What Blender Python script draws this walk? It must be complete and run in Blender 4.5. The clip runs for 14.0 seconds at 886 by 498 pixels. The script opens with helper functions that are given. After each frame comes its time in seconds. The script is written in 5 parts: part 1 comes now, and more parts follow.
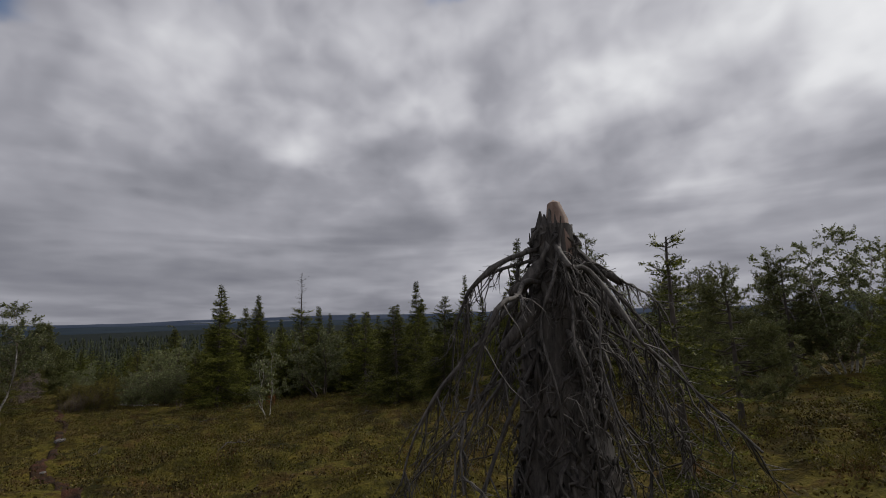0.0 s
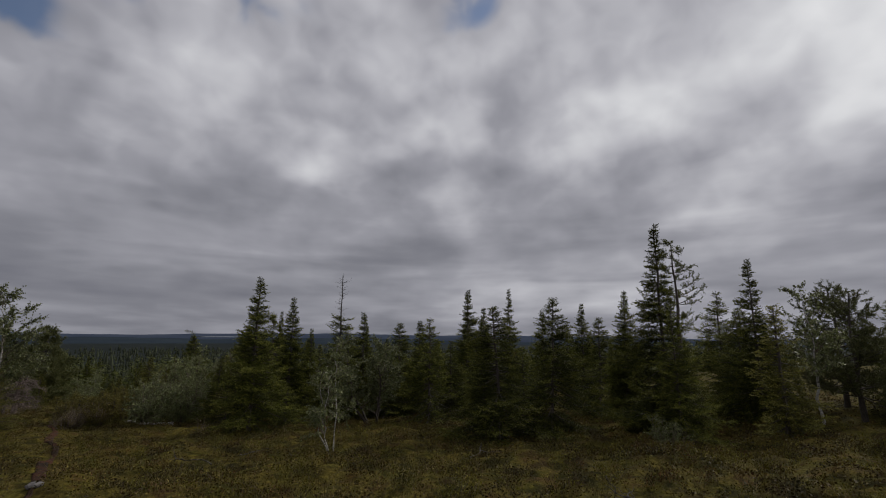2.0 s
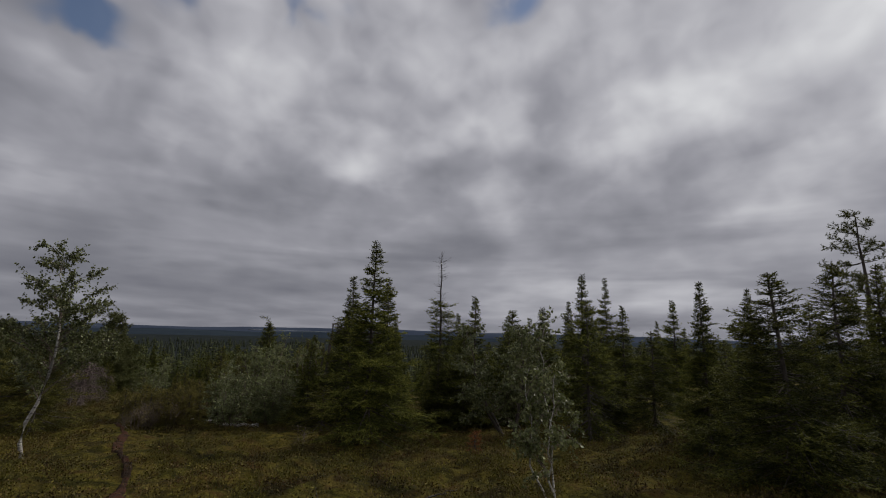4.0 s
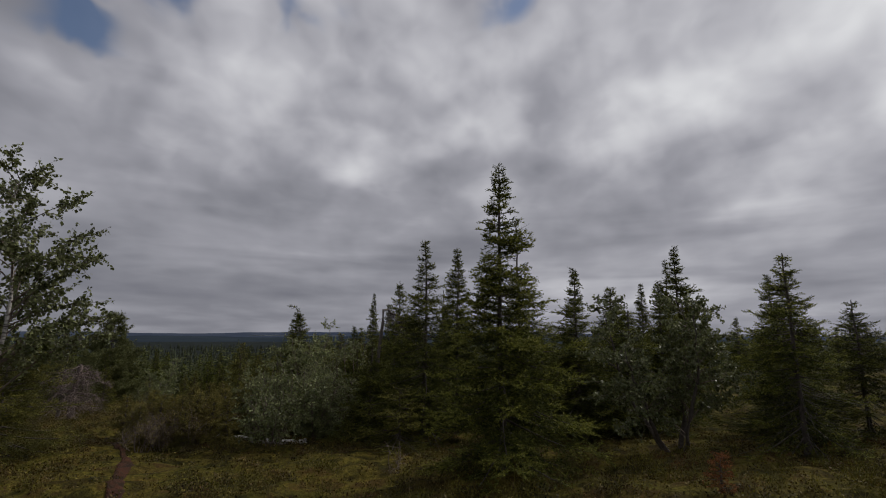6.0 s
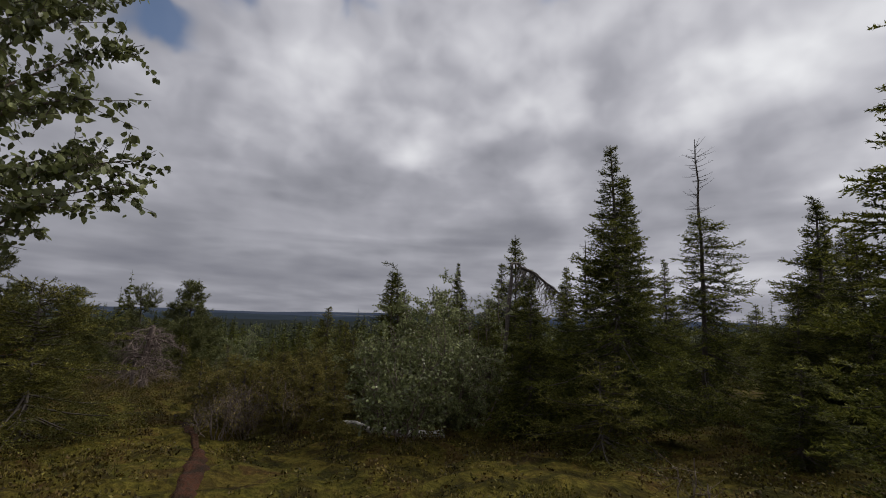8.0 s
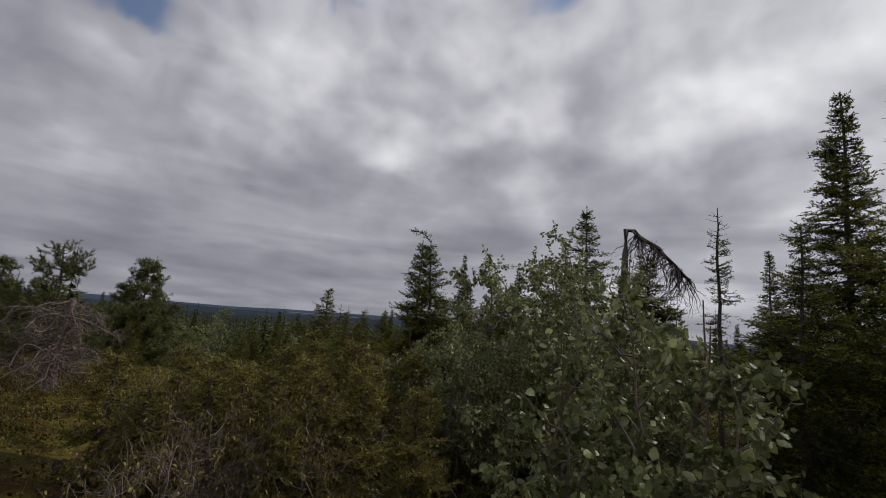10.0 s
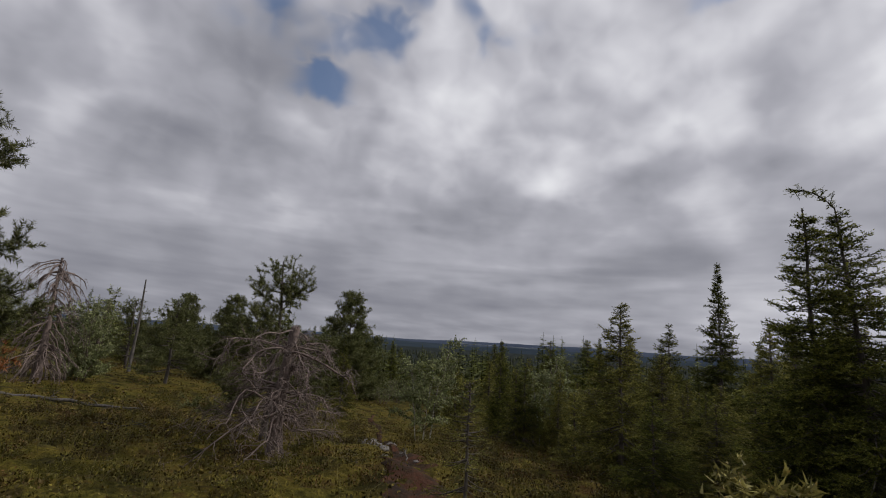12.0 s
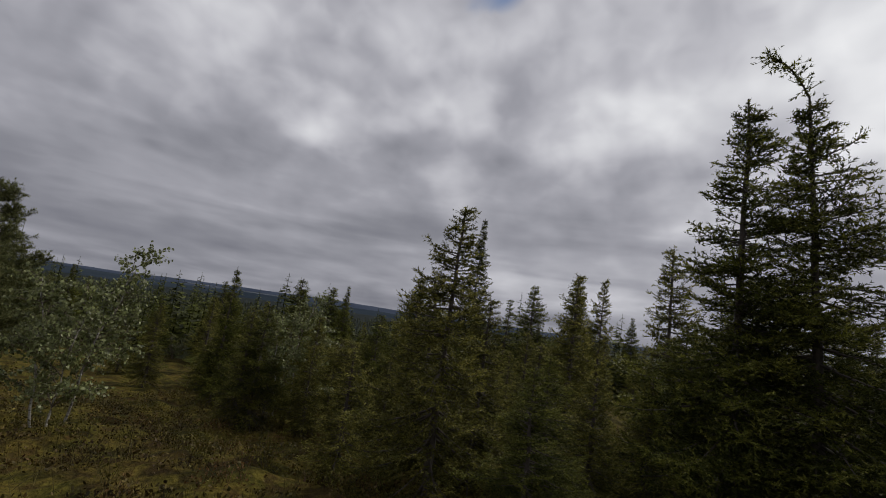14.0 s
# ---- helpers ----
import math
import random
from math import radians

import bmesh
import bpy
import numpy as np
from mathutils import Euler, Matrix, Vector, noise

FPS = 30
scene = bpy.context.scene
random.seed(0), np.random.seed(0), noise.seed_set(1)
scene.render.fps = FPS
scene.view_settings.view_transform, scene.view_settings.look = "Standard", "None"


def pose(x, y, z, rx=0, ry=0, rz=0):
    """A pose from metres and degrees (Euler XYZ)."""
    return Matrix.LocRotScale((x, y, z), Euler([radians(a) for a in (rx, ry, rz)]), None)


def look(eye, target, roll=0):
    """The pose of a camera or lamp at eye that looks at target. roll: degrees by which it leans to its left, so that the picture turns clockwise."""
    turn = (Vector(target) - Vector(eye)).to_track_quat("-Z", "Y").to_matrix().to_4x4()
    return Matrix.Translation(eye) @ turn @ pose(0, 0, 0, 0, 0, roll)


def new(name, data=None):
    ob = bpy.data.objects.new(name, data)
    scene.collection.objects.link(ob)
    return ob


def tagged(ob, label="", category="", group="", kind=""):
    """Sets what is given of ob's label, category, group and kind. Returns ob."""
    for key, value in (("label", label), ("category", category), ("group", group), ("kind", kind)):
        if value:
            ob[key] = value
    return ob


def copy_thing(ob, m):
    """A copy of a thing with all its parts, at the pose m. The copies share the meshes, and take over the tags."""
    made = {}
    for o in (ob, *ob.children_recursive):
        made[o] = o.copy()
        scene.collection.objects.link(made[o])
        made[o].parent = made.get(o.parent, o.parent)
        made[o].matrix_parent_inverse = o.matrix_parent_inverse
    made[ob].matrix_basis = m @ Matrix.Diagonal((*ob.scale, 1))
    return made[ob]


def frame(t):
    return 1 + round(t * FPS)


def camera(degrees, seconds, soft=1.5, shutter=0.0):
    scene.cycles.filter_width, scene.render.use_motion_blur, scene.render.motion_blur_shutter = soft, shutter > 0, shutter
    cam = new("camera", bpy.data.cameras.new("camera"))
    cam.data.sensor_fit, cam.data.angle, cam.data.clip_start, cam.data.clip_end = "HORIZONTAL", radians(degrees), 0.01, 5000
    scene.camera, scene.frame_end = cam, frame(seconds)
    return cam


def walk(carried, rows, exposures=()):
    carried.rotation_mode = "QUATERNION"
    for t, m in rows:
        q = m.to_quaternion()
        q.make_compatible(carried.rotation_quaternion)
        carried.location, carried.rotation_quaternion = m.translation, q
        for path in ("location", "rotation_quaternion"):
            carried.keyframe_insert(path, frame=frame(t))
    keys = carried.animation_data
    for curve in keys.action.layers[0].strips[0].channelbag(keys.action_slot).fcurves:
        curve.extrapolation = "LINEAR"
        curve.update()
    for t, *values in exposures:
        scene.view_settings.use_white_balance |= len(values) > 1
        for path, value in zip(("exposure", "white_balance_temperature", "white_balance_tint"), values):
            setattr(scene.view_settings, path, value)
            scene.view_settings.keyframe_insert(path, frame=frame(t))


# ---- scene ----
# Camera: a walk down a fell path, the eye about 1.4 m above the ground.
cam = camera(86.9, 14.0, 1.0)
# seconds, x, y, z, yaw (left), pitch (up), roll
ROWS = [
    (0, 0.000, 0.000, 0.000, -18.81, 7.99, -1.63),
    (0.5, -0.354, 0.906, -0.133, -22.08, 9.05, -1.61),
    (1, -0.652, 2.085, -0.285, -19.17, 10.93, 0.53),
    (1.5, -1.062, 3.258, -0.386, -17.85, 10.55, -1.19),
    (2, -1.341, 4.505, -0.437, -17.56, 10.67, 0.46),
    (2.5, -1.689, 5.725, -0.445, -15.92, 10.59, 0.95),
    (3, -2.136, 6.907, -0.537, -13.84, 10.04, 1.19),
    (3.2, -2.368, 7.363, -0.562, -12.38, 9.99, 0.41),
    (5.3, -4.335, 12.199, -1.100, -13.41, 11.03, 2.86),
    (5.5, -4.475, 12.628, -1.104, -12.91, 11.47, 2.16),
    (6, -4.900, 13.718, -1.320, -12.50, 10.42, 0.31),
    (6.5, -5.115, 14.740, -1.454, -10.17, 9.72, 1.19),
    (7, -5.406, 15.908, -1.640, -8.22, 9.83, 1.63),
    (7.5, -5.955, 16.836, -1.743, -5.34, 8.39, -0.71),
    (7.7, -6.114, 17.251, -1.818, -4.61, 8.19, 0.80),
    (9.8, -7.611, 21.923, -2.290, -8.40, 8.95, 4.43),
    (10, -7.731, 22.376, -2.342, -8.63, 8.98, 4.49),
    (10.5, -8.159, 23.570, -2.475, -3.10, 9.51, 5.77),
    (11, -8.713, 24.683, -2.493, 5.03, 9.32, 5.90),
    (11.5, -9.448, 25.735, -2.486, 14.94, 8.37, 6.03),
    (12, -10.139, 26.566, -2.512, 11.79, 11.16, 3.80),
    (12.5, -10.350, 27.578, -2.591, -4.78, 7.56, 4.35),
    (13, -10.514, 28.634, -2.648, -14.96, 8.08, 7.31),
    (13.5, -10.613, 29.673, -2.680, -15.74, 8.64, 8.13),
    (14, -10.404, 30.693, -2.825, -18.92, 8.42, 8.32),
]


def carried_pose(x, y, z, yaw, pitch, roll):
    a, b = radians(yaw), radians(pitch)
    ahead = Vector((-math.sin(a) * math.cos(b), math.cos(a) * math.cos(b), math.sin(b)))
    eye = Vector((x, y, z))
    return look(eye, eye + ahead * 2, roll)


# the clip's camera opens up a little towards the clearing
EXPOSURES = [(0.0, 0.0), (0.5, -0.10), (3.0, -0.16), (5.4, -0.21), (6.5, 0.03), (7.7, 0.14), (9.8, 0.14), (10.6, 0.17), (11.5, 0.43), (12.0, 0.24), (12.6, 0.06), (13.2, 0.02), (14.0, 0.03)]
walk(cam, [(t, carried_pose(*r)) for t, *r in ROWS], EXPOSURES)

# ---- sky and light: high broken overcast, the sun veiled to the right ----
SUN_AZ, SUN_EL = radians(72), radians(40)  # azimuth to the right of +y
SUN_DIR = Vector((math.sin(SUN_AZ) * math.cos(SUN_EL), math.cos(SUN_AZ) * math.cos(SUN_EL), math.sin(SUN_EL)))


def nd(tree, kind, **values):
    n = tree.nodes.new(kind)
    for k, v in values.items():
        n.inputs[k.replace("_", " ")].default_value = v
    return n


def math_node(tree, op, a, b=None, c=None, clamp=False):
    n = tree.nodes.new("ShaderNodeMath")
    n.operation, n.use_clamp = op, clamp
    for i, v in enumerate((a, b, c)):
        if v is None:
            continue
        if isinstance(v, (int, float)):
            n.inputs[i].default_value = v
        else:
            tree.links.new(v, n.inputs[i])
    return n.outputs[0]


def mix_col(tree, fac, a, b, blend="MIX"):
    n = tree.nodes.new("ShaderNodeMix")
    n.data_type, n.blend_type = "RGBA", blend
    for sock, v in ((n.inputs[0], fac), (n.inputs[6], a), (n.inputs[7], b)):
        if isinstance(v, (int, float)):
            sock.default_value = v
        elif isinstance(v, tuple):
            sock.default_value = (*v, 1) if len(v) == 3 else v
        else:
            tree.links.new(v, sock)
    return n.outputs[2]


def ramp(tree, fac, stops):
    n = tree.nodes.new("ShaderNodeValToRGB")
    el = n.color_ramp.elements
    while len(el) < len(stops):
        el.new(0.5)
    for e, (p, c) in zip(el, stops):
        e.position, e.color = p, (*c, 1) if len(c) == 3 else c
    tree.links.new(fac, n.inputs[0])
    return n.outputs[0]


def smooth(tree, v, lo, hi):
    n = tree.nodes.new("ShaderNodeMapRange")
    n.interpolation_type = "SMOOTHSTEP"
    n.inputs[1].default_value, n.inputs[2].default_value = lo, hi
    tree.links.new(v, n.inputs[0])
    return n.outputs[0]


def make_world():
    w = bpy.data.worlds.new("overcast_sky")
    scene.world = w
    w.use_nodes = True
    t = w.node_tree
    t.nodes.clear()
    out = t.nodes.new("ShaderNodeOutputWorld")
    bg = t.nodes.new("ShaderNodeBackground")
    t.links.new(bg.outputs[0], out.inputs[0])
    sky = t.nodes.new("ShaderNodeTexSky")
    sky.sky_type, sky.sun_disc = "NISHITA", False
    sky.sun_elevation, sky.sun_rotation = SUN_EL, SUN_AZ
    blue = mix_col(t, 1.0, sky.outputs[0], (0.062, 0.070, 0.080), "MULTIPLY")
    coord = t.nodes.new("ShaderNodeTexCoord").outputs["Generated"]
    sep = t.nodes.new("ShaderNodeSeparateXYZ")
    t.links.new(coord, sep.inputs[0])
    x, y, z = sep.outputs
    # a flat deck seen in perspective: streets of cloud that run away to STREET_AZ
    az = math_node(t, "ARCTAN2", x, y)
    el = math_node(t, "ARCSINE", z)
    over = math_node(t, "ADD", math_node(t, "MAXIMUM", z, 0.0), 0.13)
    ca, sa = math.cos(STREET_AZ), math.sin(STREET_AZ)
    across = math_node(t, "DIVIDE", math_node(t, "MULTIPLY_ADD", x, ca, math_node(t, "MULTIPLY", y, -sa)), over)
    along = math_node(t, "DIVIDE", math_node(t, "MULTIPLY_ADD", x, sa, math_node(t, "MULTIPLY", y, ca)), over)

    def layer(u, v, su, sv, detail, rough, dist, seed):
        c = t.nodes.new("ShaderNodeCombineXYZ")
        t.links.new(math_node(t, "MULTIPLY", u, su), c.inputs[0])
        t.links.new(math_node(t, "MULTIPLY", v, sv), c.inputs[1])
        c.inputs[2].default_value = seed
        n = nd(t, "ShaderNodeTexNoise", Scale=1.0, Detail=detail, Roughness=rough, Distortion=dist)
        t.links.new(c.outputs[0], n.inputs["Vector"])
        return math_node(t, "SUBTRACT", n.outputs[0], 0.5)

    big = layer(across, along, 0.9, 0.8, 1.5, 0.4, 0.2, 4.3)
    streets = layer(across, along, 2.6, 1.9, 1.6, 0.4, 0.3, 1.7)
    # the rounded bellies of the cloud, flatter than wide
    swell = t.nodes.new("ShaderNodeMapping")
    swell.inputs["Scale"].default_value = (6.4, 6.4, 6.8)
    t.links.new(coord, swell.inputs[0])
    belly = nd(t, "ShaderNodeTexNoise", Scale=1.0, Detail=2.2, Roughness=0.45, Distortion=0.3)
    t.links.new(swell.outputs[0], belly.inputs["Vector"])
    curds = nd(t, "ShaderNodeTexNoise", Scale=2.3, Detail=2.0, Roughness=0.5, Distortion=0.4)
    t.links.new(swell.outputs[0], curds.inputs["Vector"])
    curds = math_node(t, "SUBTRACT", curds.outputs[0], 0.5)
    puffs = math_node(t, "ADD", math_node(t, "MULTIPLY", streets, 0.5), math_node(t, "MULTIPLY", math_node(t, "SUBTRACT", belly.outputs[0], 0.5), 0.75))
    fine = layer(across, along, 7.5, 6.0, 2.0, 0.5, 0.4, 9.1)
    bands = layer(az, el, 3.2, 19.0, 2.6, 0.5, 0.35, 6.4)
    low = math_node(t, "SUBTRACT", 1.0, smooth(t, z, 0.10, 0.36))
    upper = math_node(t, "MULTIPLY_ADD", low, -0.6, 1.0)
    v = math_node(t, "MULTIPLY_ADD", big, 0.20, 0.525)
    v = math_node(t, "MULTIPLY_ADD", math_node(t, "MULTIPLY", puffs, upper), 0.56, v)
    v = math_node(t, "MULTIPLY_ADD", math_node(t, "MULTIPLY", fine, upper), 0.07, v)
    v = math_node(t, "MULTIPLY_ADD", math_node(t, "MULTIPLY", curds, upper), 0.13, v)
    v = math_node(t, "MULTIPLY_ADD", math_node(t, "MULTIPLY", bands, low), 0.36, v)
    # a veil of light round the hidden sun
    dot = t.nodes.new("ShaderNodeVectorMath")
    dot.operation = "DOT_PRODUCT"
    dot.inputs[1].default_value = SUN_DIR
    t.links.new(coord, dot.inputs[0])
    glow = math_node(t, "POWER", math_node(t, "MAXIMUM", dot.outputs["Value"], 0.0), 3.0)
    high = smooth(t, z, 0.0, 0.55)

    def body(a, e, wa, we, az=az, el=el):
        """A soft oval on the sky, in degrees."""
        da = math_node(t, "DIVIDE", math_node(t, "SUBTRACT", az, radians(a)), radians(wa))
        de = math_node(t, "DIVIDE", math_node(t, "SUBTRACT", el, radians(e)), radians(we))
        q = math_node(t, "MULTIPLY_ADD", da, da, math_node(t, "MULTIPLY", de, de))
        return math_node(t, "EXPONENT", math_node(t, "MULTIPLY", q, -1.0))

    for a, e, wa, we, amount in CLOUD_BODIES:
        v = math_node(t, "MULTIPLY_ADD", body(a, e, wa, we), amount, v)
    v = math_node(t, "MULTIPLY_ADD", glow, 0.05, v)
    v = math_node(t, "MULTIPLY_ADD", high, 0.10, v)
    cloud = ramp(t, v, CLOUD_STOPS)
    gap = None
    for a, e, wa, we in GAPS:
        g = body(a, e, wa, we, math_node(t, "MULTIPLY_ADD", puffs, 0.5, az), math_node(t, "MULTIPLY_ADD", curds, 0.15, el))
        gap = g if gap is None else math_node(t, "MAXIMUM", gap, g)
    ragged = math_node(t, "ADD", math_node(t, "MULTIPLY", puffs, -5.0), math_node(t, "MULTIPLY", fine, 1.0))
    torn = smooth(t, math_node(t, "MULTIPLY", gap, math_node(t, "ADD", ragged, 0.55)), 0.18, 0.95)
    t.links.new(mix_col(t, math_node(t, "MULTIPLY", torn, 0.8), cloud, blue), bg.inputs[0])
    bg.inputs[1].default_value = 1.0


STREET_AZ = radians(17)
# brighter and darker bodies of cloud: azimuth, elevation, half widths, amount
CLOUD_BODIES = [
    (0.4, 18.8, 2.6, 1.3, 0.13), (-10.8, 16.2, 8, 2.6, -0.10), (18.7, 25.5, 3, 5, 0.05), (33, 29, 4, 7, 0.06), (26, 19, 6, 3, -0.07),
    (45, 18, 6, 4, -0.08), (49, 13, 5, 1.5, 0.10), (60, 30, 17, 11, 0.16), (-36, 30, 13, 9, -0.07), (41, 31, 5, 3, -0.05), (-20, 22, 12, 4, 0.05), (8, 20, 5, 2, -0.05),
    (26, 3.5, 14, 1.6, 0.10), (-25, 4, 26, 6, -0.08), (-6, 30, 12, 6, 0.02), (2, 7, 16, 1.2, 0.05),
]
# blue gaps: azimuth, elevation and half widths
GAPS = [(-31, 29, 6, 2.6), (-13, 39.5, 12, 4.5), (-23, 34.5, 9, 3.0), (20, 37, 5, 3), (-38, 39, 10, 7)]
CLOUD_STOPS = [(0.34, (0.152, 0.156, 0.188)), (0.47, (0.232, 0.235, 0.268)), (0.58, (0.335, 0.336, 0.376)), (0.69, (0.500, 0.500, 0.540)), (0.82, (0.73, 0.735, 0.76)), (1.0, (0.95, 0.95, 0.96))]
make_world()

sun_data = bpy.data.lights.new("sun", "SUN")
sun_data.energy, sun_data.angle, sun_data.color = 1.85, radians(10), (1.0, 0.95, 0.87)
sun = new("sun", sun_data)
sun.matrix_world = look(SUN_DIR * 50, (0, 0, 0))
scene.view_settings.exposure = 0.0

# ---- materials ----
def material(name):
    m = bpy.data.materials.new(name)
    m.use_nodes = True
    t = m.node_tree
    return m, t, t.nodes["Principled BSDF"]


def noise_at(t, scale, detail=3.0, rough=0.55, kind="Object", stretch=None):
    c = t.nodes.new("ShaderNodeTexCoord").outputs[kind]
    if stretch:
        m = t.nodes.new("ShaderNodeMapping")
        m.inputs["Scale"].default_value = stretch
        t.links.new(c, m.inputs[0])
        c = m.outputs[0]
    n = nd(t, "ShaderNodeTexNoise", Scale=scale, Detail=detail, Roughness=rough)
    t.links.new(c, n.inputs["Vector"])
    return n.outputs[0]


def bump(t, bsdf, height, strength, distance):
    b = nd(t, "ShaderNodeBump", Strength=strength, Distance=distance)
    t.links.new(height, b.inputs["Height"])
    t.links.new(b.outputs[0], bsdf.inputs["Normal"])


def leafy(name, dark, light, fleck, rough=0.5, through_light=0.35, scale=6.0, gloss=0.15):
    """Leaves or needles: two greens by clump, flecks turned (on spruce, painted as lit), a little light through them.
    """
    m, t, b = material(name)
    n = noise_at(t, scale, 2)
    fine = noise_at(t, 45.0, 1)
    col = ramp(t, n, [(0.33, dark), (0.66, light)])
    col = mix_col(t, smooth(t, fine, 0.60, 0.75), col, fleck)
    info = t.nodes.new("ShaderNodeObjectInfo")
    hsv = t.nodes.new("ShaderNodeHueSaturation")
    leaf = t.nodes.new("ShaderNodeNewGeometry").outputs["Random Per Island"]
    own = math_node(t, "MULTIPLY_ADD", math_node(t, "POWER", leaf, 1.6), 1.15, 0.55)
    t.links.new(math_node(t, "MULTIPLY", math_node(t, "MULTIPLY_ADD", info.outputs["Random"], 0.5, 0.75), own), hsv.inputs["Value"])
    t.links.new(col, hsv.inputs["Color"])
    t.links.new(hsv.outputs[0], b.inputs["Base Color"])
    b.inputs["Roughness"].default_value = rough
    b.inputs["Specular IOR Level"].default_value = gloss
    tr = t.nodes.new("ShaderNodeBsdfTranslucent")
    t.links.new(hsv.outputs[0], tr.inputs[0])
    mx = t.nodes.new("ShaderNodeMixShader")
    mx.inputs[0].default_value = through_light
    t.links.new(b.outputs[0], mx.inputs[1])
    t.links.new(tr.outputs[0], mx.inputs[2])
    t.links.new(mx.outputs[0], t.nodes["Material Output"].inputs[0])
    return m


def woody(name, dark, light, stretch, scale=14.0, rough=0.85, relief=0.006):
    m, t, b = material(name)
    n = noise_at(t, scale, 5, 0.65, stretch=stretch)
    big = noise_at(t, 2.5, 2)
    col = ramp(t, n, [(0.32, dark), (0.68, light)])
    col = mix_col(t, math_node(t, "MULTIPLY", smooth(t, big, 0.4, 0.7), 0.45), col, dark)
    t.links.new(col, b.inputs["Base Color"])
    b.inputs["Roughness"].default_value = rough
    bump(t, b, n, 0.8, relief)
    return m


def birch_bark():
    m, t, b = material("birch_bark")
    n = noise_at(t, 9.0, 4, 0.6, stretch=(1, 1, 5))
    big = noise_at(t, 3.0, 3)
    col = ramp(t, n, [(0.36, (0.05, 0.045, 0.04)), (0.46, (0.36, 0.34, 0.31)), (0.7, (0.62, 0.60, 0.56))])
    col = mix_col(t, math_node(t, "MULTIPLY", smooth(t, big, 0.45, 0.7), 0.6), col, (0.16, 0.13, 0.11))
    t.links.new(col, b.inputs["Base Color"])
    b.inputs["Roughness"].default_value = 0.7
    bump(t, b, n, 0.5, 0.004)
    return m


def heath_colour(t, lift=1.0):
    """Patches of moss, crowberry and bilberry, the same on the soil and on the shrubs over it."""
    big = noise_at(t, 0.55, 4, 0.6, kind="Object")
    mid = noise_at(t, 1.9, 4, 0.62)
    fine = noise_at(t, 16.0, 3, 0.6)
    a = ramp(t, big, [(0.38, (0.062, 0.058, 0.011)), (0.46, (0.125, 0.090, 0.020)), (0.54, (0.050, 0.056, 0.010)), (0.62, (0.098, 0.062, 0.022))])
    b = ramp(t, mid, [(0.38, (0.020, 0.016, 0.007)), (0.46, (0.070, 0.060, 0.013)), (0.54, (0.170, 0.145, 0.028)), (0.63, (0.100, 0.060, 0.022))])
    col = mix_col(t, 0.6, a, b)
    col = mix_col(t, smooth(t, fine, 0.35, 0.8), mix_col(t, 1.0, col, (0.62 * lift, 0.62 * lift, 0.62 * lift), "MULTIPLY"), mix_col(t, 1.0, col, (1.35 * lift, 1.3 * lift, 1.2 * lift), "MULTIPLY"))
    return col, mid, fine


def ground_material():
    m, t, b = material("heath_ground")
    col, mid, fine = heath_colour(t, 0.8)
    # far off the heath gives way to dark spruce forest
    pos = t.nodes.new("ShaderNodeSeparateXYZ")
    t.links.new(t.nodes.new("ShaderNodeTexCoord").outputs["Object"], pos.inputs[0])
    far = smooth(t, math_node(t, "ADD", pos.outputs[1], math_node(t, "MULTIPLY", mid, 20.0)), 60.0, 110.0)
    wood = ramp(t, noise_at(t, 0.02, 5, 0.65), [(0.35, (0.009, 0.013, 0.013)), (0.65, (0.018, 0.024, 0.021))])
    t.links.new(mix_col(t, far, col, wood), b.inputs["Base Color"])
    b.inputs["Roughness"].default_value = 0.95
    b.inputs["Specular IOR Level"].default_value = 0.05
    bump(t, b, math_node(t, "ADD", fine, mid), 0.9, 0.05)
    return m


def heath_plants():
    m, t, b = material("heath_plants")
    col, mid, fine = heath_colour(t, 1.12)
    sprig = t.nodes.new("ShaderNodeNewGeometry").outputs["Random Per Island"]
    hsv = t.nodes.new("ShaderNodeHueSaturation")
    t.links.new(math_node(t, "MULTIPLY_ADD", math_node(t, "POWER", sprig, 1.5), 0.7, 0.68), hsv.inputs["Value"])
    t.links.new(math_node(t, "MULTIPLY_ADD", sprig, 0.03, 0.472), hsv.inputs["Hue"])
    t.links.new(col, hsv.inputs["Color"])
    t.links.new(hsv.outputs[0], b.inputs["Base Color"])
    b.inputs["Roughness"].default_value = 0.65
    b.inputs["Specular IOR Level"].default_value = 0.2
    return m


def trail_material():
    m, t, b = material("trail_soil")
    n = noise_at(t, 3.0, 5, 0.65)
    f = noise_at(t, 30.0, 4, 0.6)
    col = ramp(t, n, [(0.30, (0.014, 0.010, 0.008)), (0.46, (0.034, 0.021, 0.012)), (0.60, (0.082, 0.033, 0.019)), (0.75, (0.050, 0.040, 0.02))])
    col = mix_col(t, math_node(t, "MULTIPLY", smooth(t, f, 0.4, 0.7), 0.5), col, (0.05, 0.035, 0.028))
    t.links.new(col, b.inputs["Base Color"])
    b.inputs["Roughness"].default_value = 0.9
    b.inputs["Specular IOR Level"].default_value = 0.08
    bump(t, b, math_node(t, "ADD", n, f), 0.9, 0.03)
    return m


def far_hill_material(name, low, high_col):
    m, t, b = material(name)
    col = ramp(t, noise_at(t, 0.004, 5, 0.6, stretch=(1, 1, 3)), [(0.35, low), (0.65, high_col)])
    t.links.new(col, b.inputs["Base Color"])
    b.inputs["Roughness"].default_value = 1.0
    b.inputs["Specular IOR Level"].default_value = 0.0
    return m


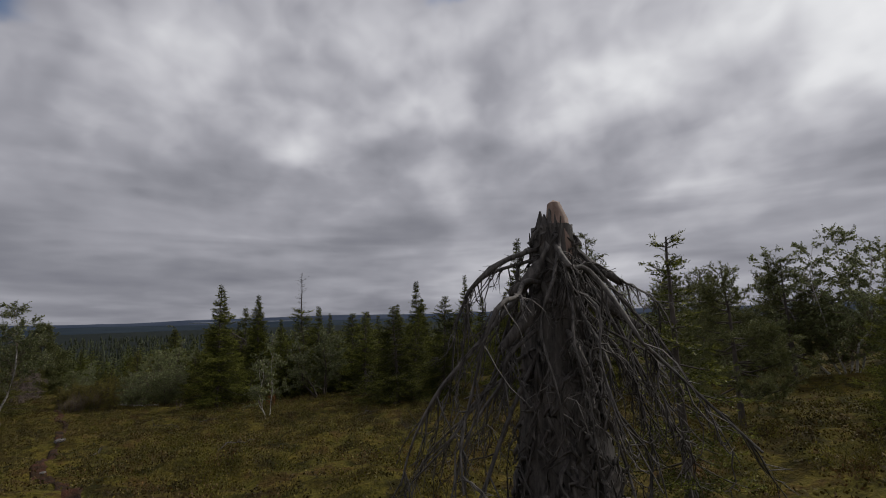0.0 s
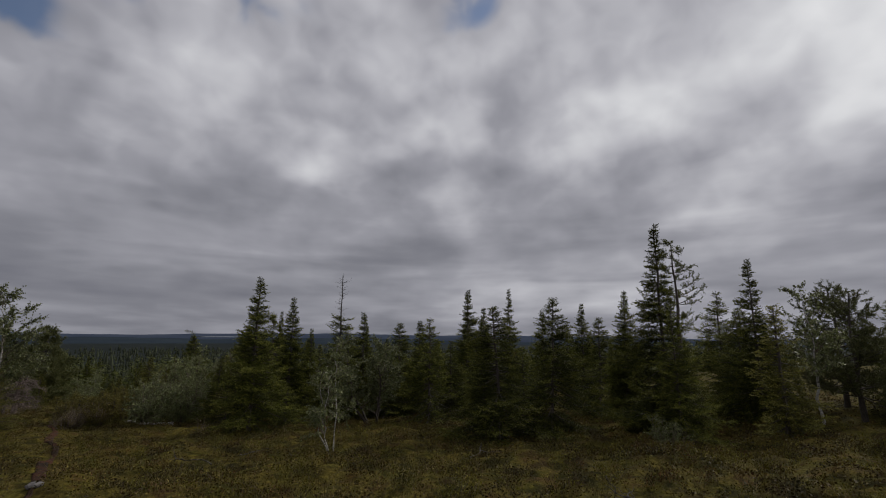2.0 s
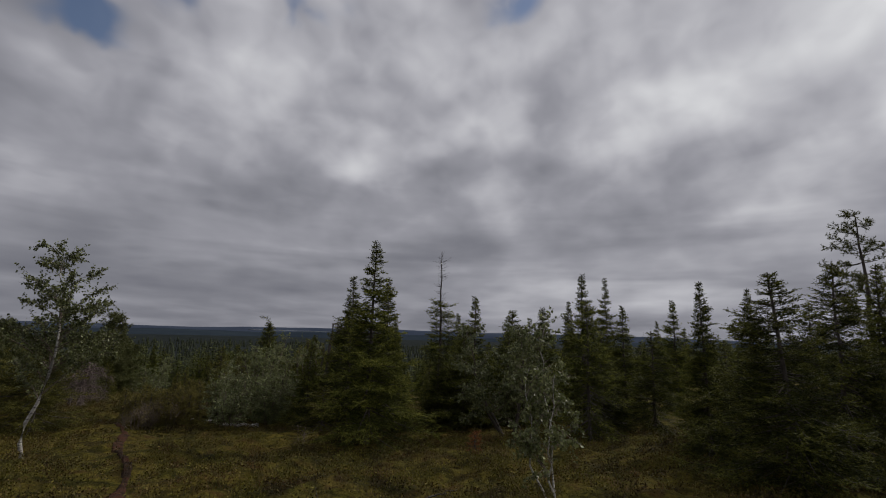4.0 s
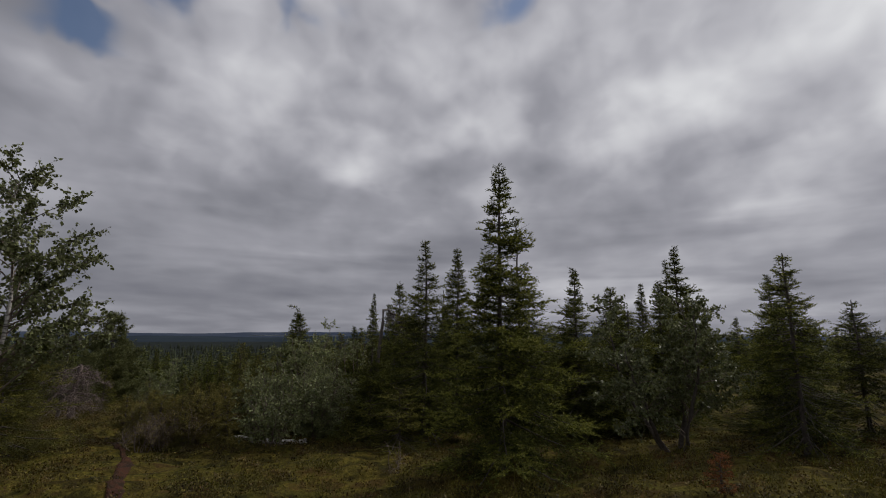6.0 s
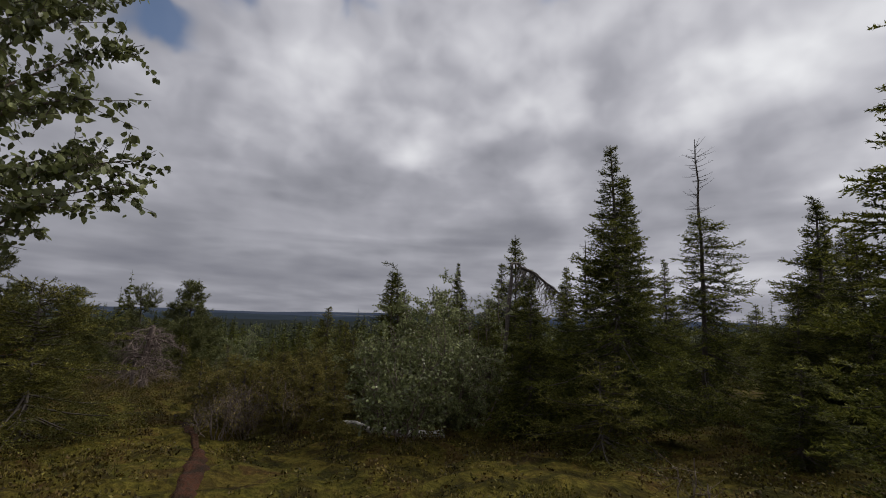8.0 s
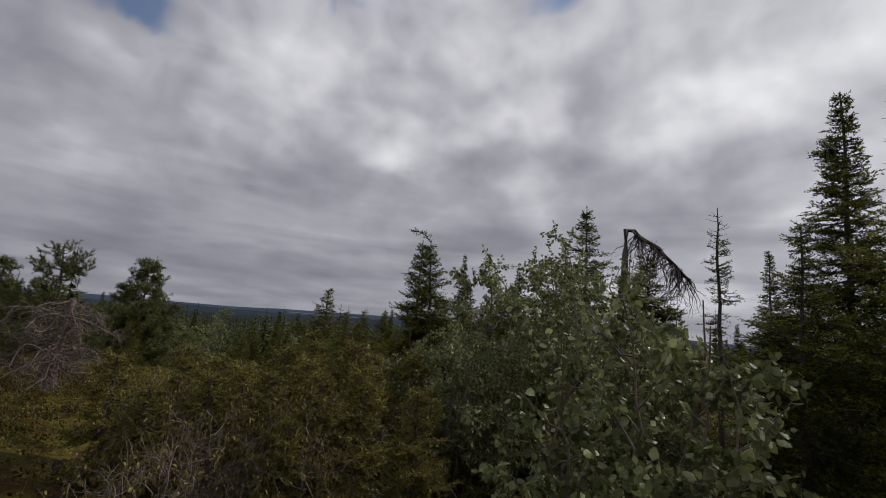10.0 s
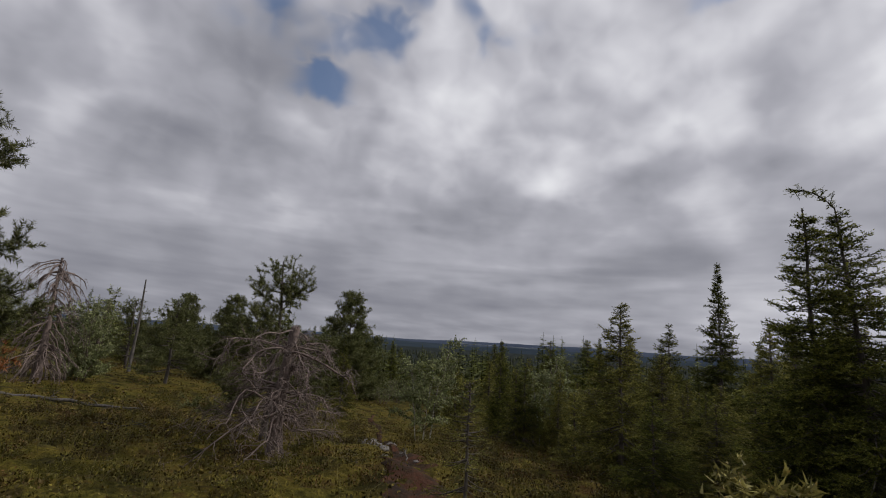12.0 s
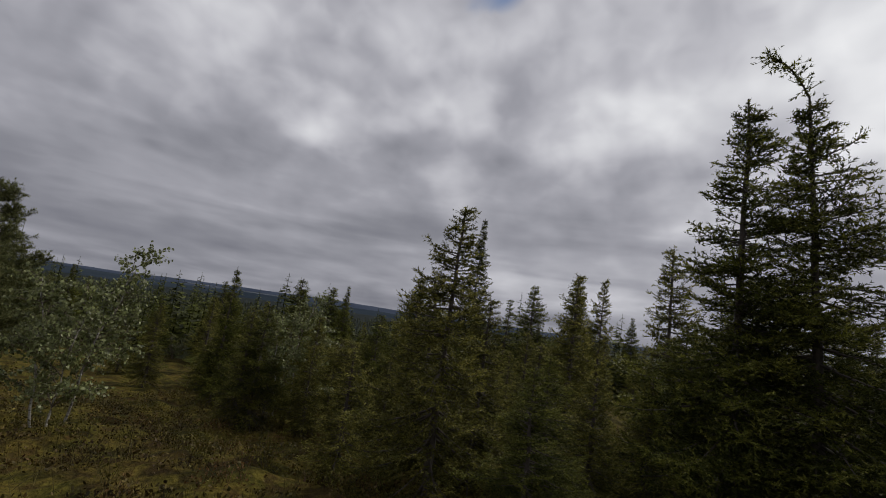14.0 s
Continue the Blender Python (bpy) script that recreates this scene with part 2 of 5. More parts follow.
# light on spruce tips is put into the third colour and new-growth materials
M_NEEDLE = leafy("spruce_needles", (0.026, 0.034, 0.007), (0.090, 0.100, 0.018), (0.18, 0.17, 0.042), 0.6, 0.22)
M_NEEDLE_TIP = leafy("spruce_lit_new_growth", (0.085, 0.095, 0.017), (0.205, 0.208, 0.039), (0.27, 0.245, 0.07), 0.55, 0.28)
M_OLIVE_TIP = leafy("young_spruce_lit_new_growth", (0.15, 0.145, 0.030), (0.29, 0.27, 0.065), (0.27, 0.22, 0.07), 0.55, 0.3)
M_NEEDLE_OLIVE = leafy("young_spruce_needles", (0.060, 0.064, 0.014), (0.135, 0.130, 0.030), (0.18, 0.15, 0.04), 0.55, 0.25)
M_SAPLING = leafy("sapling_needles", (0.12, 0.108, 0.030), (0.24, 0.21, 0.062), (0.30, 0.21, 0.06), 0.6, 0.25)
M_PINE = leafy("pine_needles", (0.072, 0.082, 0.030), (0.155, 0.160, 0.062), (0.21, 0.19, 0.09), 0.55, 0.22)
M_RUST = leafy("dead_needles", (0.16, 0.065, 0.025), (0.26, 0.11, 0.045), (0.20, 0.10, 0.05), 0.8, 0.2)
M_BIRCH_LEAF = leafy("birch_leaves", (0.095, 0.115, 0.040), (0.235, 0.255, 0.105), (0.31, 0.31, 0.18), 0.42, 0.3, gloss=0.4)
M_SHRUB_LEAF = leafy("shrub_leaves", (0.115, 0.098, 0.028), (0.235, 0.195, 0.056), (0.26, 0.15, 0.06), 0.5, 0.3)
M_BARK = woody("spruce_bark", (0.035, 0.028, 0.024), (0.13, 0.11, 0.095), (1, 1, 0.35), 26.0)
M_BRANCH = woody("branch_wood", (0.045, 0.036, 0.030), (0.12, 0.10, 0.085), (1, 1, 1), 20.0)
M_DEAD = woody("weathered_dead_wood", (0.013, 0.011, 0.010), (0.155, 0.138, 0.125), (1, 1, 0.18), 30.0, 0.8, 0.010)
M_DEAD_PINK = woody("bare_dead_branches", (0.055, 0.040, 0.035), (0.26, 0.195, 0.172), (1, 1, 0.6), 24.0, 0.8)
M_SPLIT = woody("split_pale_wood", (0.16, 0.10, 0.075), (0.42, 0.31, 0.25), (1, 1, 0.12), 24.0, 0.75)
M_BIRCH_BARK = birch_bark()
M_SHRUB_WOOD = woody("shrub_stems", (0.08, 0.056, 0.045), (0.26, 0.205, 0.17), (1, 1, 1), 24.0)
M_HEATHER = leafy("heather_leaves", (0.026, 0.022, 0.010), (0.070, 0.050, 0.020), (0.10, 0.06, 0.03), 0.7, 0.1)
M_BILBERRY = leafy("bilberry_leaves", (0.065, 0.062, 0.011), (0.150, 0.132, 0.025), (0.17, 0.10, 0.03), 0.55, 0.25, 1.4)
M_RUSTY = leafy("rusty_dwarf_birch_leaves", (0.075, 0.042, 0.018), (0.15, 0.085, 0.032), (0.17, 0.12, 0.04), 0.6, 0.2)
M_STRAW = leafy("dry_grass", (0.10, 0.085, 0.030), (0.17, 0.145, 0.055), (0.20, 0.15, 0.07), 0.7, 0.15)
M_GROUND = ground_material()
M_HEATH = heath_plants()
M_TRAIL = trail_material()
M_STONE = woody("pale_stone", (0.07, 0.062, 0.058), (0.20, 0.185, 0.175), (1, 1, 1), 12.0)
M_FAR_WOOD = leafy("far_spruce_wood", (0.018, 0.024, 0.015), (0.038, 0.044, 0.022), (0.055, 0.055, 0.03), 0.8, 0.0, 0.03)
# distance haze is put into the colour: both hill materials are tinted blue
M_HILL_FAR = far_hill_material("hazed_far_hills", (0.045, 0.058, 0.088), (0.062, 0.077, 0.110))
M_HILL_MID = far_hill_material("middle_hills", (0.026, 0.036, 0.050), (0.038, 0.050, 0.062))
M_LAKE, _t, _b = material("lake_water")
_b.inputs["Base Color"].default_value = (0.30, 0.34, 0.38, 1)
_b.inputs["Roughness"].default_value = 0.25

# ---- the lie of the land ----
def ground_z(x, y):
    """Height of the heath: an even slope that runs down to a wide forest valley."""
    x, y = np.asarray(x, float), np.asarray(y, float)
    run = np.where(y < 150, y, 150 + 260 * (1 - np.exp(-np.maximum(y - 150, 0) / 260)))
    run = np.where(y < -40, -40 + 30 * np.tanh((y + 40) / 60), run)
    z = -1.35 - 0.098 * run
    z = z + 0.35 * np.exp(-((x + 12) ** 2 + (y - 33) ** 2) / 30)
    z = z + 0.06 * np.clip(-15 - x, 0, 30) * np.exp(-np.maximum(y - 60, 0) / 60) + 0.05 * np.clip(x - 8, 0, 40) * np.exp(-np.maximum(y - 60, 0) / 60)
    # hummocks, calm near the trail
    calm = np.exp(-np.maximum(np.hypot(x, y - 20) - 40, 0) / 30)
    z = z + calm * 0.085 * np.sin(x * 1.7 + 0.6 * np.sin(y * 0.9)) * np.sin(y * 1.3 + 1.1 * np.sin(x * 0.7))
    z = z + calm * 0.075 * np.sin(x * 4.3 + 2.0 * np.sin(y * 2.1)) * np.sin(y * 4.9 + 1.6 * np.sin(x * 2.7))
    return z


def gz(x, y):
    return float(ground_z(x, y))


def fast_mesh(name, verts, faces, mat, smooth_shade=False):
    """A mesh from numpy arrays; faces is one array of equal-sided faces or a list of such arrays."""
    groups = [np.asarray(f, np.int32) for f in (faces if isinstance(faces, list) else [faces]) if len(f)]
    me = bpy.data.meshes.new(name)
    verts = np.ascontiguousarray(verts, np.float32)
    me.vertices.add(len(verts))
    me.vertices.foreach_set("co", verts.ravel())
    loops = np.concatenate([f.ravel() for f in groups])
    sizes = np.concatenate([np.full(len(f), f.shape[1], np.int32) for f in groups])
    starts = np.concatenate([[0], np.cumsum(sizes)[:-1]]).astype(np.int32)
    me.loops.add(len(loops))
    me.loops.foreach_set("vertex_index", loops)
    me.polygons.add(len(sizes))
    me.polygons.foreach_set("loop_start", starts)
    me.update(calc_edges=True)
    if smooth_shade:
        me.polygons.foreach_set("use_smooth", np.ones(len(sizes), bool))
    me.materials.append(mat)
    return me


def part(name, me, parent, label=""):
    ob = new(name, me)
    ob.parent = parent
    if label:
        tagged(ob, label)
    return ob


def unit(v):
    return v / np.maximum(np.linalg.norm(v, axis=-1, keepdims=True), 1e-9)


def basis(d):
    """Two directions square to each row of d: a level one and one upwards."""
    up = np.tile([0.0, 0.0, 1.0], (len(d), 1))
    up[np.abs(d[:, 2]) > 0.97] = (1.0, 0.0, 0.0)
    side = unit(np.cross(d, up))
    return side, np.cross(side, d)


class Build:
    """Collects vertices and faces of one mesh."""

    def __init__(self):
        self.v, self.f, self.n = [], {3: [], 4: []}, 0

    def add(self, v, f):
        f = np.asarray(f)
        self.v.append(v)
        self.f[f.shape[1]].append(f + self.n)
        self.n += len(v)

    def tube(self, pts, radii, sides=6, cap=True, rough=0.0, rng=None):
        pts, radii = np.asarray(pts, float), np.asarray(radii, float)
        d = unit(np.gradient(pts, axis=0))
        s, u = basis(d)
        a = np.linspace(0, 2 * np.pi, sides, endpoint=False)
        r = radii[:, None] * (1 + (rough * rng.standard_normal((len(pts), sides)) if rough else 0 * a[None]))
        v = pts[:, None] + r[..., None] * (np.cos(a)[None, :, None] * s[:, None] + np.sin(a)[None, :, None] * u[:, None])
        i = np.arange(len(pts) - 1)[:, None] * sides
        j = np.arange(sides)[None]
        k = (j + 1) % sides
        f = np.stack([i + j, i + k, i + sides + k, i + sides + j], -1).reshape(-1, 4)
        self.add(v.reshape(-1, 3), f)
        if cap:
            tip = pts[-1] + d[-1] * radii[-1] * 0.6
            b = (len(pts) - 1) * sides
            vv = np.concatenate([v[-1], tip[None]])
            self.add(vv, np.stack([np.arange(sides), (np.arange(sides) + 1) % sides, np.full(sides, sides)], -1))

    def prisms(self, a, b, ra, rb):
        """Many thin three-sided sticks at once."""
        if not len(a):
            return
        d = unit(b - a)
        s, u = basis(d)
        v = []
        for p, r in ((a, ra), (b, rb)):
            for ang in (0, 2.094, 4.189):
                v.append(p + np.reshape(r, (-1, 1)) * (math.cos(ang) * s + math.sin(ang) * u))
        v = np.stack(v, 1)
        q = np.array([[0, 1, 4, 3], [1, 2, 5, 4], [2, 0, 3, 5]])
        self.add(v.reshape(-1, 3), (np.arange(len(a))[:, None, None] * 6 + q[None]).reshape(-1, 4))

    def needles(self, a, d, length, per_m, nl, nw, rng, flat=0.5, lean=0.9):
        """Needles all round twigs that start at a and run along d."""
        if not len(a):
            return
        count = np.maximum(3, np.round(length * per_m)).astype(int)
        i = np.repeat(np.arange(len(a)), count)
        n = len(i)
        s, u = basis(d)
        t = rng.random(n)
        ang = rng.random(n) * 2 * np.pi
        base = a[i] + d[i] * (t * length[i])[:, None]
        out = np.cos(ang)[:, None] * s[i] + (np.sin(ang) * flat + 0.15)[:, None] * u[i]
        nd_ = unit(d[i] * lean + out)
        tip = base + nd_ * (nl * (0.7 + 0.6 * rng.random(n)))[:, None]
        w = unit(np.cross(nd_, rng.standard_normal((n, 3)))) * (nw / 2)
        v = np.stack([base - w, base + w, tip], 1).reshape(-1, 3)
        self.add(v, np.arange(3 * n).reshape(-1, 3))

    def leaves(self, p, size, rng, hang=0.4, aspect=0.72):
        """Small pointed leaves, each folded a little along its rib."""
        n = len(p)
        if not n:
            return
        d = rng.standard_normal((n, 3))
        d[:, 2] -= hang * 1.5
        d = unit(d)
        w = unit(np.cross(d, rng.standard_normal((n, 3))))
        up = np.cross(w, d)
        l = (size * (0.65 + 0.7 * rng.random(n)))[:, None]
        wide, narrow = w * l * aspect * 0.5, w * l * aspect * 0.36
        low, upper = p + d * l * 0.32 + up * l * 0.07, p + d * l * 0.70 + up * l * 0.05
        v = np.stack([p, low + wide, upper + narrow, p + d * l, upper - narrow, low - wide], 1)
        q = np.array([[0, 1, 2, 3], [3, 4, 5, 0]])
        self.add(v.reshape(-1, 3), (np.arange(n)[:, None, None] * 6 + q[None]).reshape(-1, 4))

    def mesh(self, name, mat, smooth_shade=False):
        fs = [np.concatenate(self.f[k]) for k in (3, 4) if self.f[k]]
        return fast_mesh(name, np.concatenate(self.v), fs, mat, smooth_shade)


def rngs(seed):
    return np.random.default_rng(seed)


def bent_line(p0, p1, n, wobble, rng, curve=(0, 0, 0)):
    t = np.linspace(0, 1, n)[:, None]
    line = np.asarray(p0) * (1 - t) + np.asarray(p1) * t + np.asarray(curve) * (4 * t * (1 - t))
    w = np.cumsum(rng.standard_normal((n, 3)) * wobble, 0)
    w = w - w[0] - (w[-1] - w[0]) * t  # both ends hold
    return line + w * 0.8


def at_line(line, s):
    f = np.clip(s, 0, 1) * (len(line) - 1)
    i = np.minimum(f.astype(int), len(line) - 2)
    r = (f - i)[..., None]
    return line[i] * (1 - r) + line[i + 1] * r, unit(line[i + 1] - line[i])


def make_thing(name, x, y, label, category, group="", sink=0.05):
    base = new(name)
    base.matrix_world = pose(x, y, gz(x, y) - sink)
    return tagged(base, label, category, group)


def spruce(x, y, h, width, seed, label, density=1.0, crown_from=0.06, spire=0.8, droop=0.35, whorl=0.17, dead_top=0.0,
           hook=None, needle=M_NEEDLE, lean=(0, 0), trunk_r=None, group="spruces on the heath", dead_low=0.0, coarse=1.0):
    """A fell spruce: a straight trunk, whorls of drooping limbs with upturned tips, twigs set with needles."""
    rng = rngs(seed)
    root = make_thing("spruce_tree", x, y, label, "spruce", group)
    top = np.array([lean[0], lean[1], h])
    n = 14
    axis = bent_line((0, 0, -0.1), top, n, 0.0035 * h, rng)
    if hook is not None:
        t = np.linspace(0, 1, 7)[1:, None]
        axis = np.concatenate([axis, axis[-1] + np.asarray(hook) * np.concatenate([t, t, 1.6 * t - 0.9 * t * t], 1)])
    tr = trunk_r or 0.0075 * h + 0.016
    z01 = np.clip(axis[:, 2] / h, 0, 1)
    tb = Build()
    tb.tube(axis, tr * (1 - z01) ** 0.85 + 0.008 + tr * 0.7 * np.exp(-np.maximum(axis[:, 2], 0) / 0.12), 8, True, 0.05, rng)
    part("trunk", tb.mesh("trunk", M_BARK, True), root)
    wood, crown, bare = Build(), Build(), Build()
    z = crown_from * h
    ta, td, tl, tt = [], [], [], []
    lop, lop_az = rng.uniform(0.12, 0.3), rng.random() * 6.28
    line_h = axis[:n]
    while z < h * 0.985:
        s = z / h
        live = s < 1 - dead_top
        k = int(rng.integers(5, 8)) if live else int(rng.integers(3, 6))
        for _ in range(k):
            az = rng.random() * 2 * np.pi
            zz = z + rng.normal(0, whorl * 0.3)
            p0, _d = at_line(line_h, np.array([np.clip((zz + 0.1) / (h + 0.1), 0, 0.99)]))
            p0 = p0[0]
            # a wide skirt, a narrow spire
            prof = width * (1 - s) ** spire * (1 + lop * math.sin(az + lop_az) + 0.12 * math.sin(9 * s + 2 * az))
            ln = max(0.07, prof * rng.uniform(0.5, 1.28)) if live else rng.uniform(0.05, 0.30) * h * 0.2 + 0.05
            rise = 0.55 * s - 0.12 - 0.28 * (1 - s) * droop / 0.35 + rng.normal(0, 0.10)
            u = np.linspace(0, 1, 6)
            hor = np.array([math.cos(az), math.sin(az), 0])
            side = np.array([-math.sin(az), math.cos(az), 0])
            sag = droop * (1 - 0.6 * s)
            pts = p0 + hor * (u * ln)[:, None] + side * (rng.normal(0, 0.10) * ln * u ** 2)[:, None]
            pts[:, 2] += ln * (rise * u - sag * u * (1 - 0.75 * u ** 2) * 0.9)
            if not live or (dead_low and s < dead_low and rng.random() < 0.7):
                bare.tube(pts, np.linspace(0.010, 0.002, 6) * (0.5 + 0.25 * h / 4), 3, False)
                q, dd = at_line(pts, rng.random(4))
                e = q + unit(dd + rng.standard_normal((4, 3)) * 0.8) * (0.12 + 0.2 * rng.random((4, 1))) * ln
                bare.prisms(q, e, np.full(4, 0.003), np.full(4, 0.001))
                continue
            wood.tube(pts, np.linspace(0.006 + 0.008 * ln, 0.002, 6), 4, False)
            nt = max(4, int(ln / 0.046 * density))
            t = 0.12 + 0.88 * (np.arange(nt) + rng.random(nt) * 0.7) / nt
            q, dd = at_line(pts, t)
            sgn = np.where(np.arange(nt) % 2 == 0, 1.0, -1.0)
            sd, up = basis(dd)
            td_ = unit(dd * 0.75 + sd * (sgn * rng.uniform(0.6, 1.0, nt))[:, None] + up * rng.normal(0.06 if s > 0.3 else -0.05, 0.32, nt)[:, None])
            l_ = (0.36 * ln * (1 - 0.66 * t) + 0.085) * rng.uniform(0.6, 1.2, nt)
            l_ = np.minimum(l_, 0.42)
            ta += [q, pts[-2:-1], pts[3:4]]
            td += [td_, unit(pts[-1:] - pts[-2:-1]), unit(pts[4:5] - pts[3:4])]
            tl += [l_, np.array([ln * 0.22 + 0.03]), np.array([ln * 0.2])]
            tt += [t, np.array([1.0, 0.6])]
            # second order twigs
            big = l_ > 0.10
            if big.any():
                for f in (0.35, 0.65):
                    m = int(big.sum())
                    sd2, up2 = basis(td_[big])
                    sg = np.where(rng.random(m) < 0.5, 1.0, -1.0)
                    ta.append(q[big] + td_[big] * (l_[big] * f)[:, None])
                    td.append(unit(td_[big] * 0.8 + sd2 * (sg * 0.75)[:, None] + up2 * rng.normal(0.0, 0.35, m)[:, None]))
                    tl.append(l_[big] * 0.5)
                    tt.append(t[big] + 0.12)
        z += whorl * rng.uniform(0.75, 1.25) * (1.0 - 0.4 * s)
    # the leader
    if dead_top == 0:
        lead = axis[n - 3:]
        seg = np.diff(lead, axis=0)
        ta.append(lead[:-1])
        td.append(unit(seg))
        tl.append(np.linalg.norm(seg, axis=1))
        tt.append(np.full(len(seg), 0.6))
        for p, d in zip(lead[:-1], unit(seg)):
            for _ in range(9 if hook is not None else 3):
                v = unit(d * 0.6 + rng.standard_normal(3) * np.array([1, 1, 0.5]))
                ta.append(p[None] + d[None] * rng.random() * 0.1)
                td.append(v[None])
                tl.append(np.array([rng.uniform(0.06, 0.18)]))
                tt.append(np.array([0.8]))
    a, d, l, far_out = np.concatenate(ta), np.concatenate(td), np.concatenate(tl), np.concatenate(tt)
    nl, nw = (0.028 + 0.0012 * h) * coarse, (0.0088 + 0.0009 * h) * coarse
    # earlier needles along the limbs; this year's brighter shoots at their ends, light put into their colour
    lit_shoot = far_out + rng.normal(0, 0.16, len(far_out)) > 0.72
    crown.needles(a[~lit_shoot], d[~lit_shoot], l[~lit_shoot], 82 * density, nl, nw, rng, 0.7, 0.75)
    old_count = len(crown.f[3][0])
    crown.needles(a[lit_shoot], d[lit_shoot], l[lit_shoot], 90 * density, nl, nw, rng, 0.6, 0.75)
    long = l > 0.12
    crown.prisms(a[long], (a + d * l[:, None])[long], np.full(int(long.sum()), 0.0028), np.full(int(long.sum()), 0.0012))
    tagged(part("branchwork", wood.mesh("branchwork", M_BRANCH), root), kind="stuff")
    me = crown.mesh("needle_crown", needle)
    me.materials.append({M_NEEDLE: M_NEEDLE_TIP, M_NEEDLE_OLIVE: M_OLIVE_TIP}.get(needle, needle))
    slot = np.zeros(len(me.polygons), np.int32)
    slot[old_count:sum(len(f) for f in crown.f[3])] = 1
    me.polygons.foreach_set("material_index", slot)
    tagged(part("needle_crown", me, root), kind="stuff")
    if bare.n:
        tagged(part("dead_branchwork", bare.mesh("dead_branchwork", M_DEAD), root, "bare grey dead branches"), kind="stuff")
    return root


def pine(x, y, h, width, seed, label, bare_low=0.3, open_crown=1.0, needle=M_PINE, group="pines on the heath", rust=False, name="pine_tree", tuft=1.0, per_whorl=(3, 5), step=0.20, cone=False):
    """A fell pine: crooked limbs that end in round tufts of long needles."""
    rng = rngs(seed)
    root = make_thing(name, x, y, label, "pine", group)
    axis = bent_line((0, 0, -0.1), (rng.normal(0, 0.03) * h, rng.normal(0, 0.03) * h, h), 12, 0.005 * h, rng)
    tb = Build()
    tb.tube(axis, np.linspace(0.016 * h + 0.02, 0.012, 12), 8, True, 0.05, rng)
    part("trunk", tb.mesh("trunk", M_BARK, True), root)
    wood, crown, rusty = Build(), Build(), Build()
    z = bare_low * h
    while z < h * 0.98:
        s = z / h
        for _ in range(int(rng.integers(*per_whorl))):
            az = rng.random() * 2 * np.pi
            p0, _d = at_line(axis, np.array([min(0.99, (z + 0.1) / (h + 0.1))]))
            r = (s - bare_low) / (1 - bare_low)
            ln = width * (1.05 - r) ** (0.9 if cone else 0.75) * (1.0 if cone else 0.45 + 0.55 * min(1, r * 4)) * rng.uniform(0.55, 1.15) + 0.08
            hor = np.array([math.cos(az), math.sin(az), 0])
            pts = bent_line(p0[0], p0[0] + hor * ln + np.array([0, 0, ln * rng.uniform(-0.1, 0.55)]), 6, 0.02, rng, (0, 0, -0.10 * ln))
            wood.tube(pts, np.linspace(0.008 + 0.010 * ln, 0.003, 6), 4, False)
            nt = max(4, int(ln * 13 * open_crown))
            t = rng.uniform(0.3, 1.0, nt)
            t[-1] = 1.0
            q, dd = at_line(pts, t)
            d2 = unit(dd * 0.6 + rng.standard_normal((nt, 3)) * 0.6 + np.array([0, 0, 0.45]))
            l2 = rng.uniform(0.10, 0.26, nt) * (0.5 + 0.5 * tuft)
            e = q + d2 * l2[:, None]
            wood.prisms(q, e, np.full(nt, 0.004), np.full(nt, 0.002))
            target = rusty if rust and rng.random() < 0.05 else crown
            target.needles(q, d2, l2, 240 / tuft, 0.055 * tuft, 0.0085 * tuft, rng, 1.0, 0.75)
            for _k in range(2):
                d3 = unit(d2 + rng.standard_normal((nt, 3)) * 0.6)
                target.needles(e - d2 * 0.05, d3, l2 * 0.6, 240 / tuft, 0.055 * tuft, 0.0085 * tuft, rng, 1.0, 0.75)
        z += step * rng.uniform(0.7, 1.3) * max(1.0, h / 4)
    tagged(part("branchwork", wood.mesh("branchwork", M_BRANCH), root), kind="stuff")
    tagged(part("needle_crown", crown.mesh("needle_crown", needle), root), kind="stuff")
    if rusty.n:
        tagged(part("dead_foliage", rusty.mesh("dead_foliage", M_RUST), root, "rust-brown dead needle tufts"), kind="stuff")
    return root


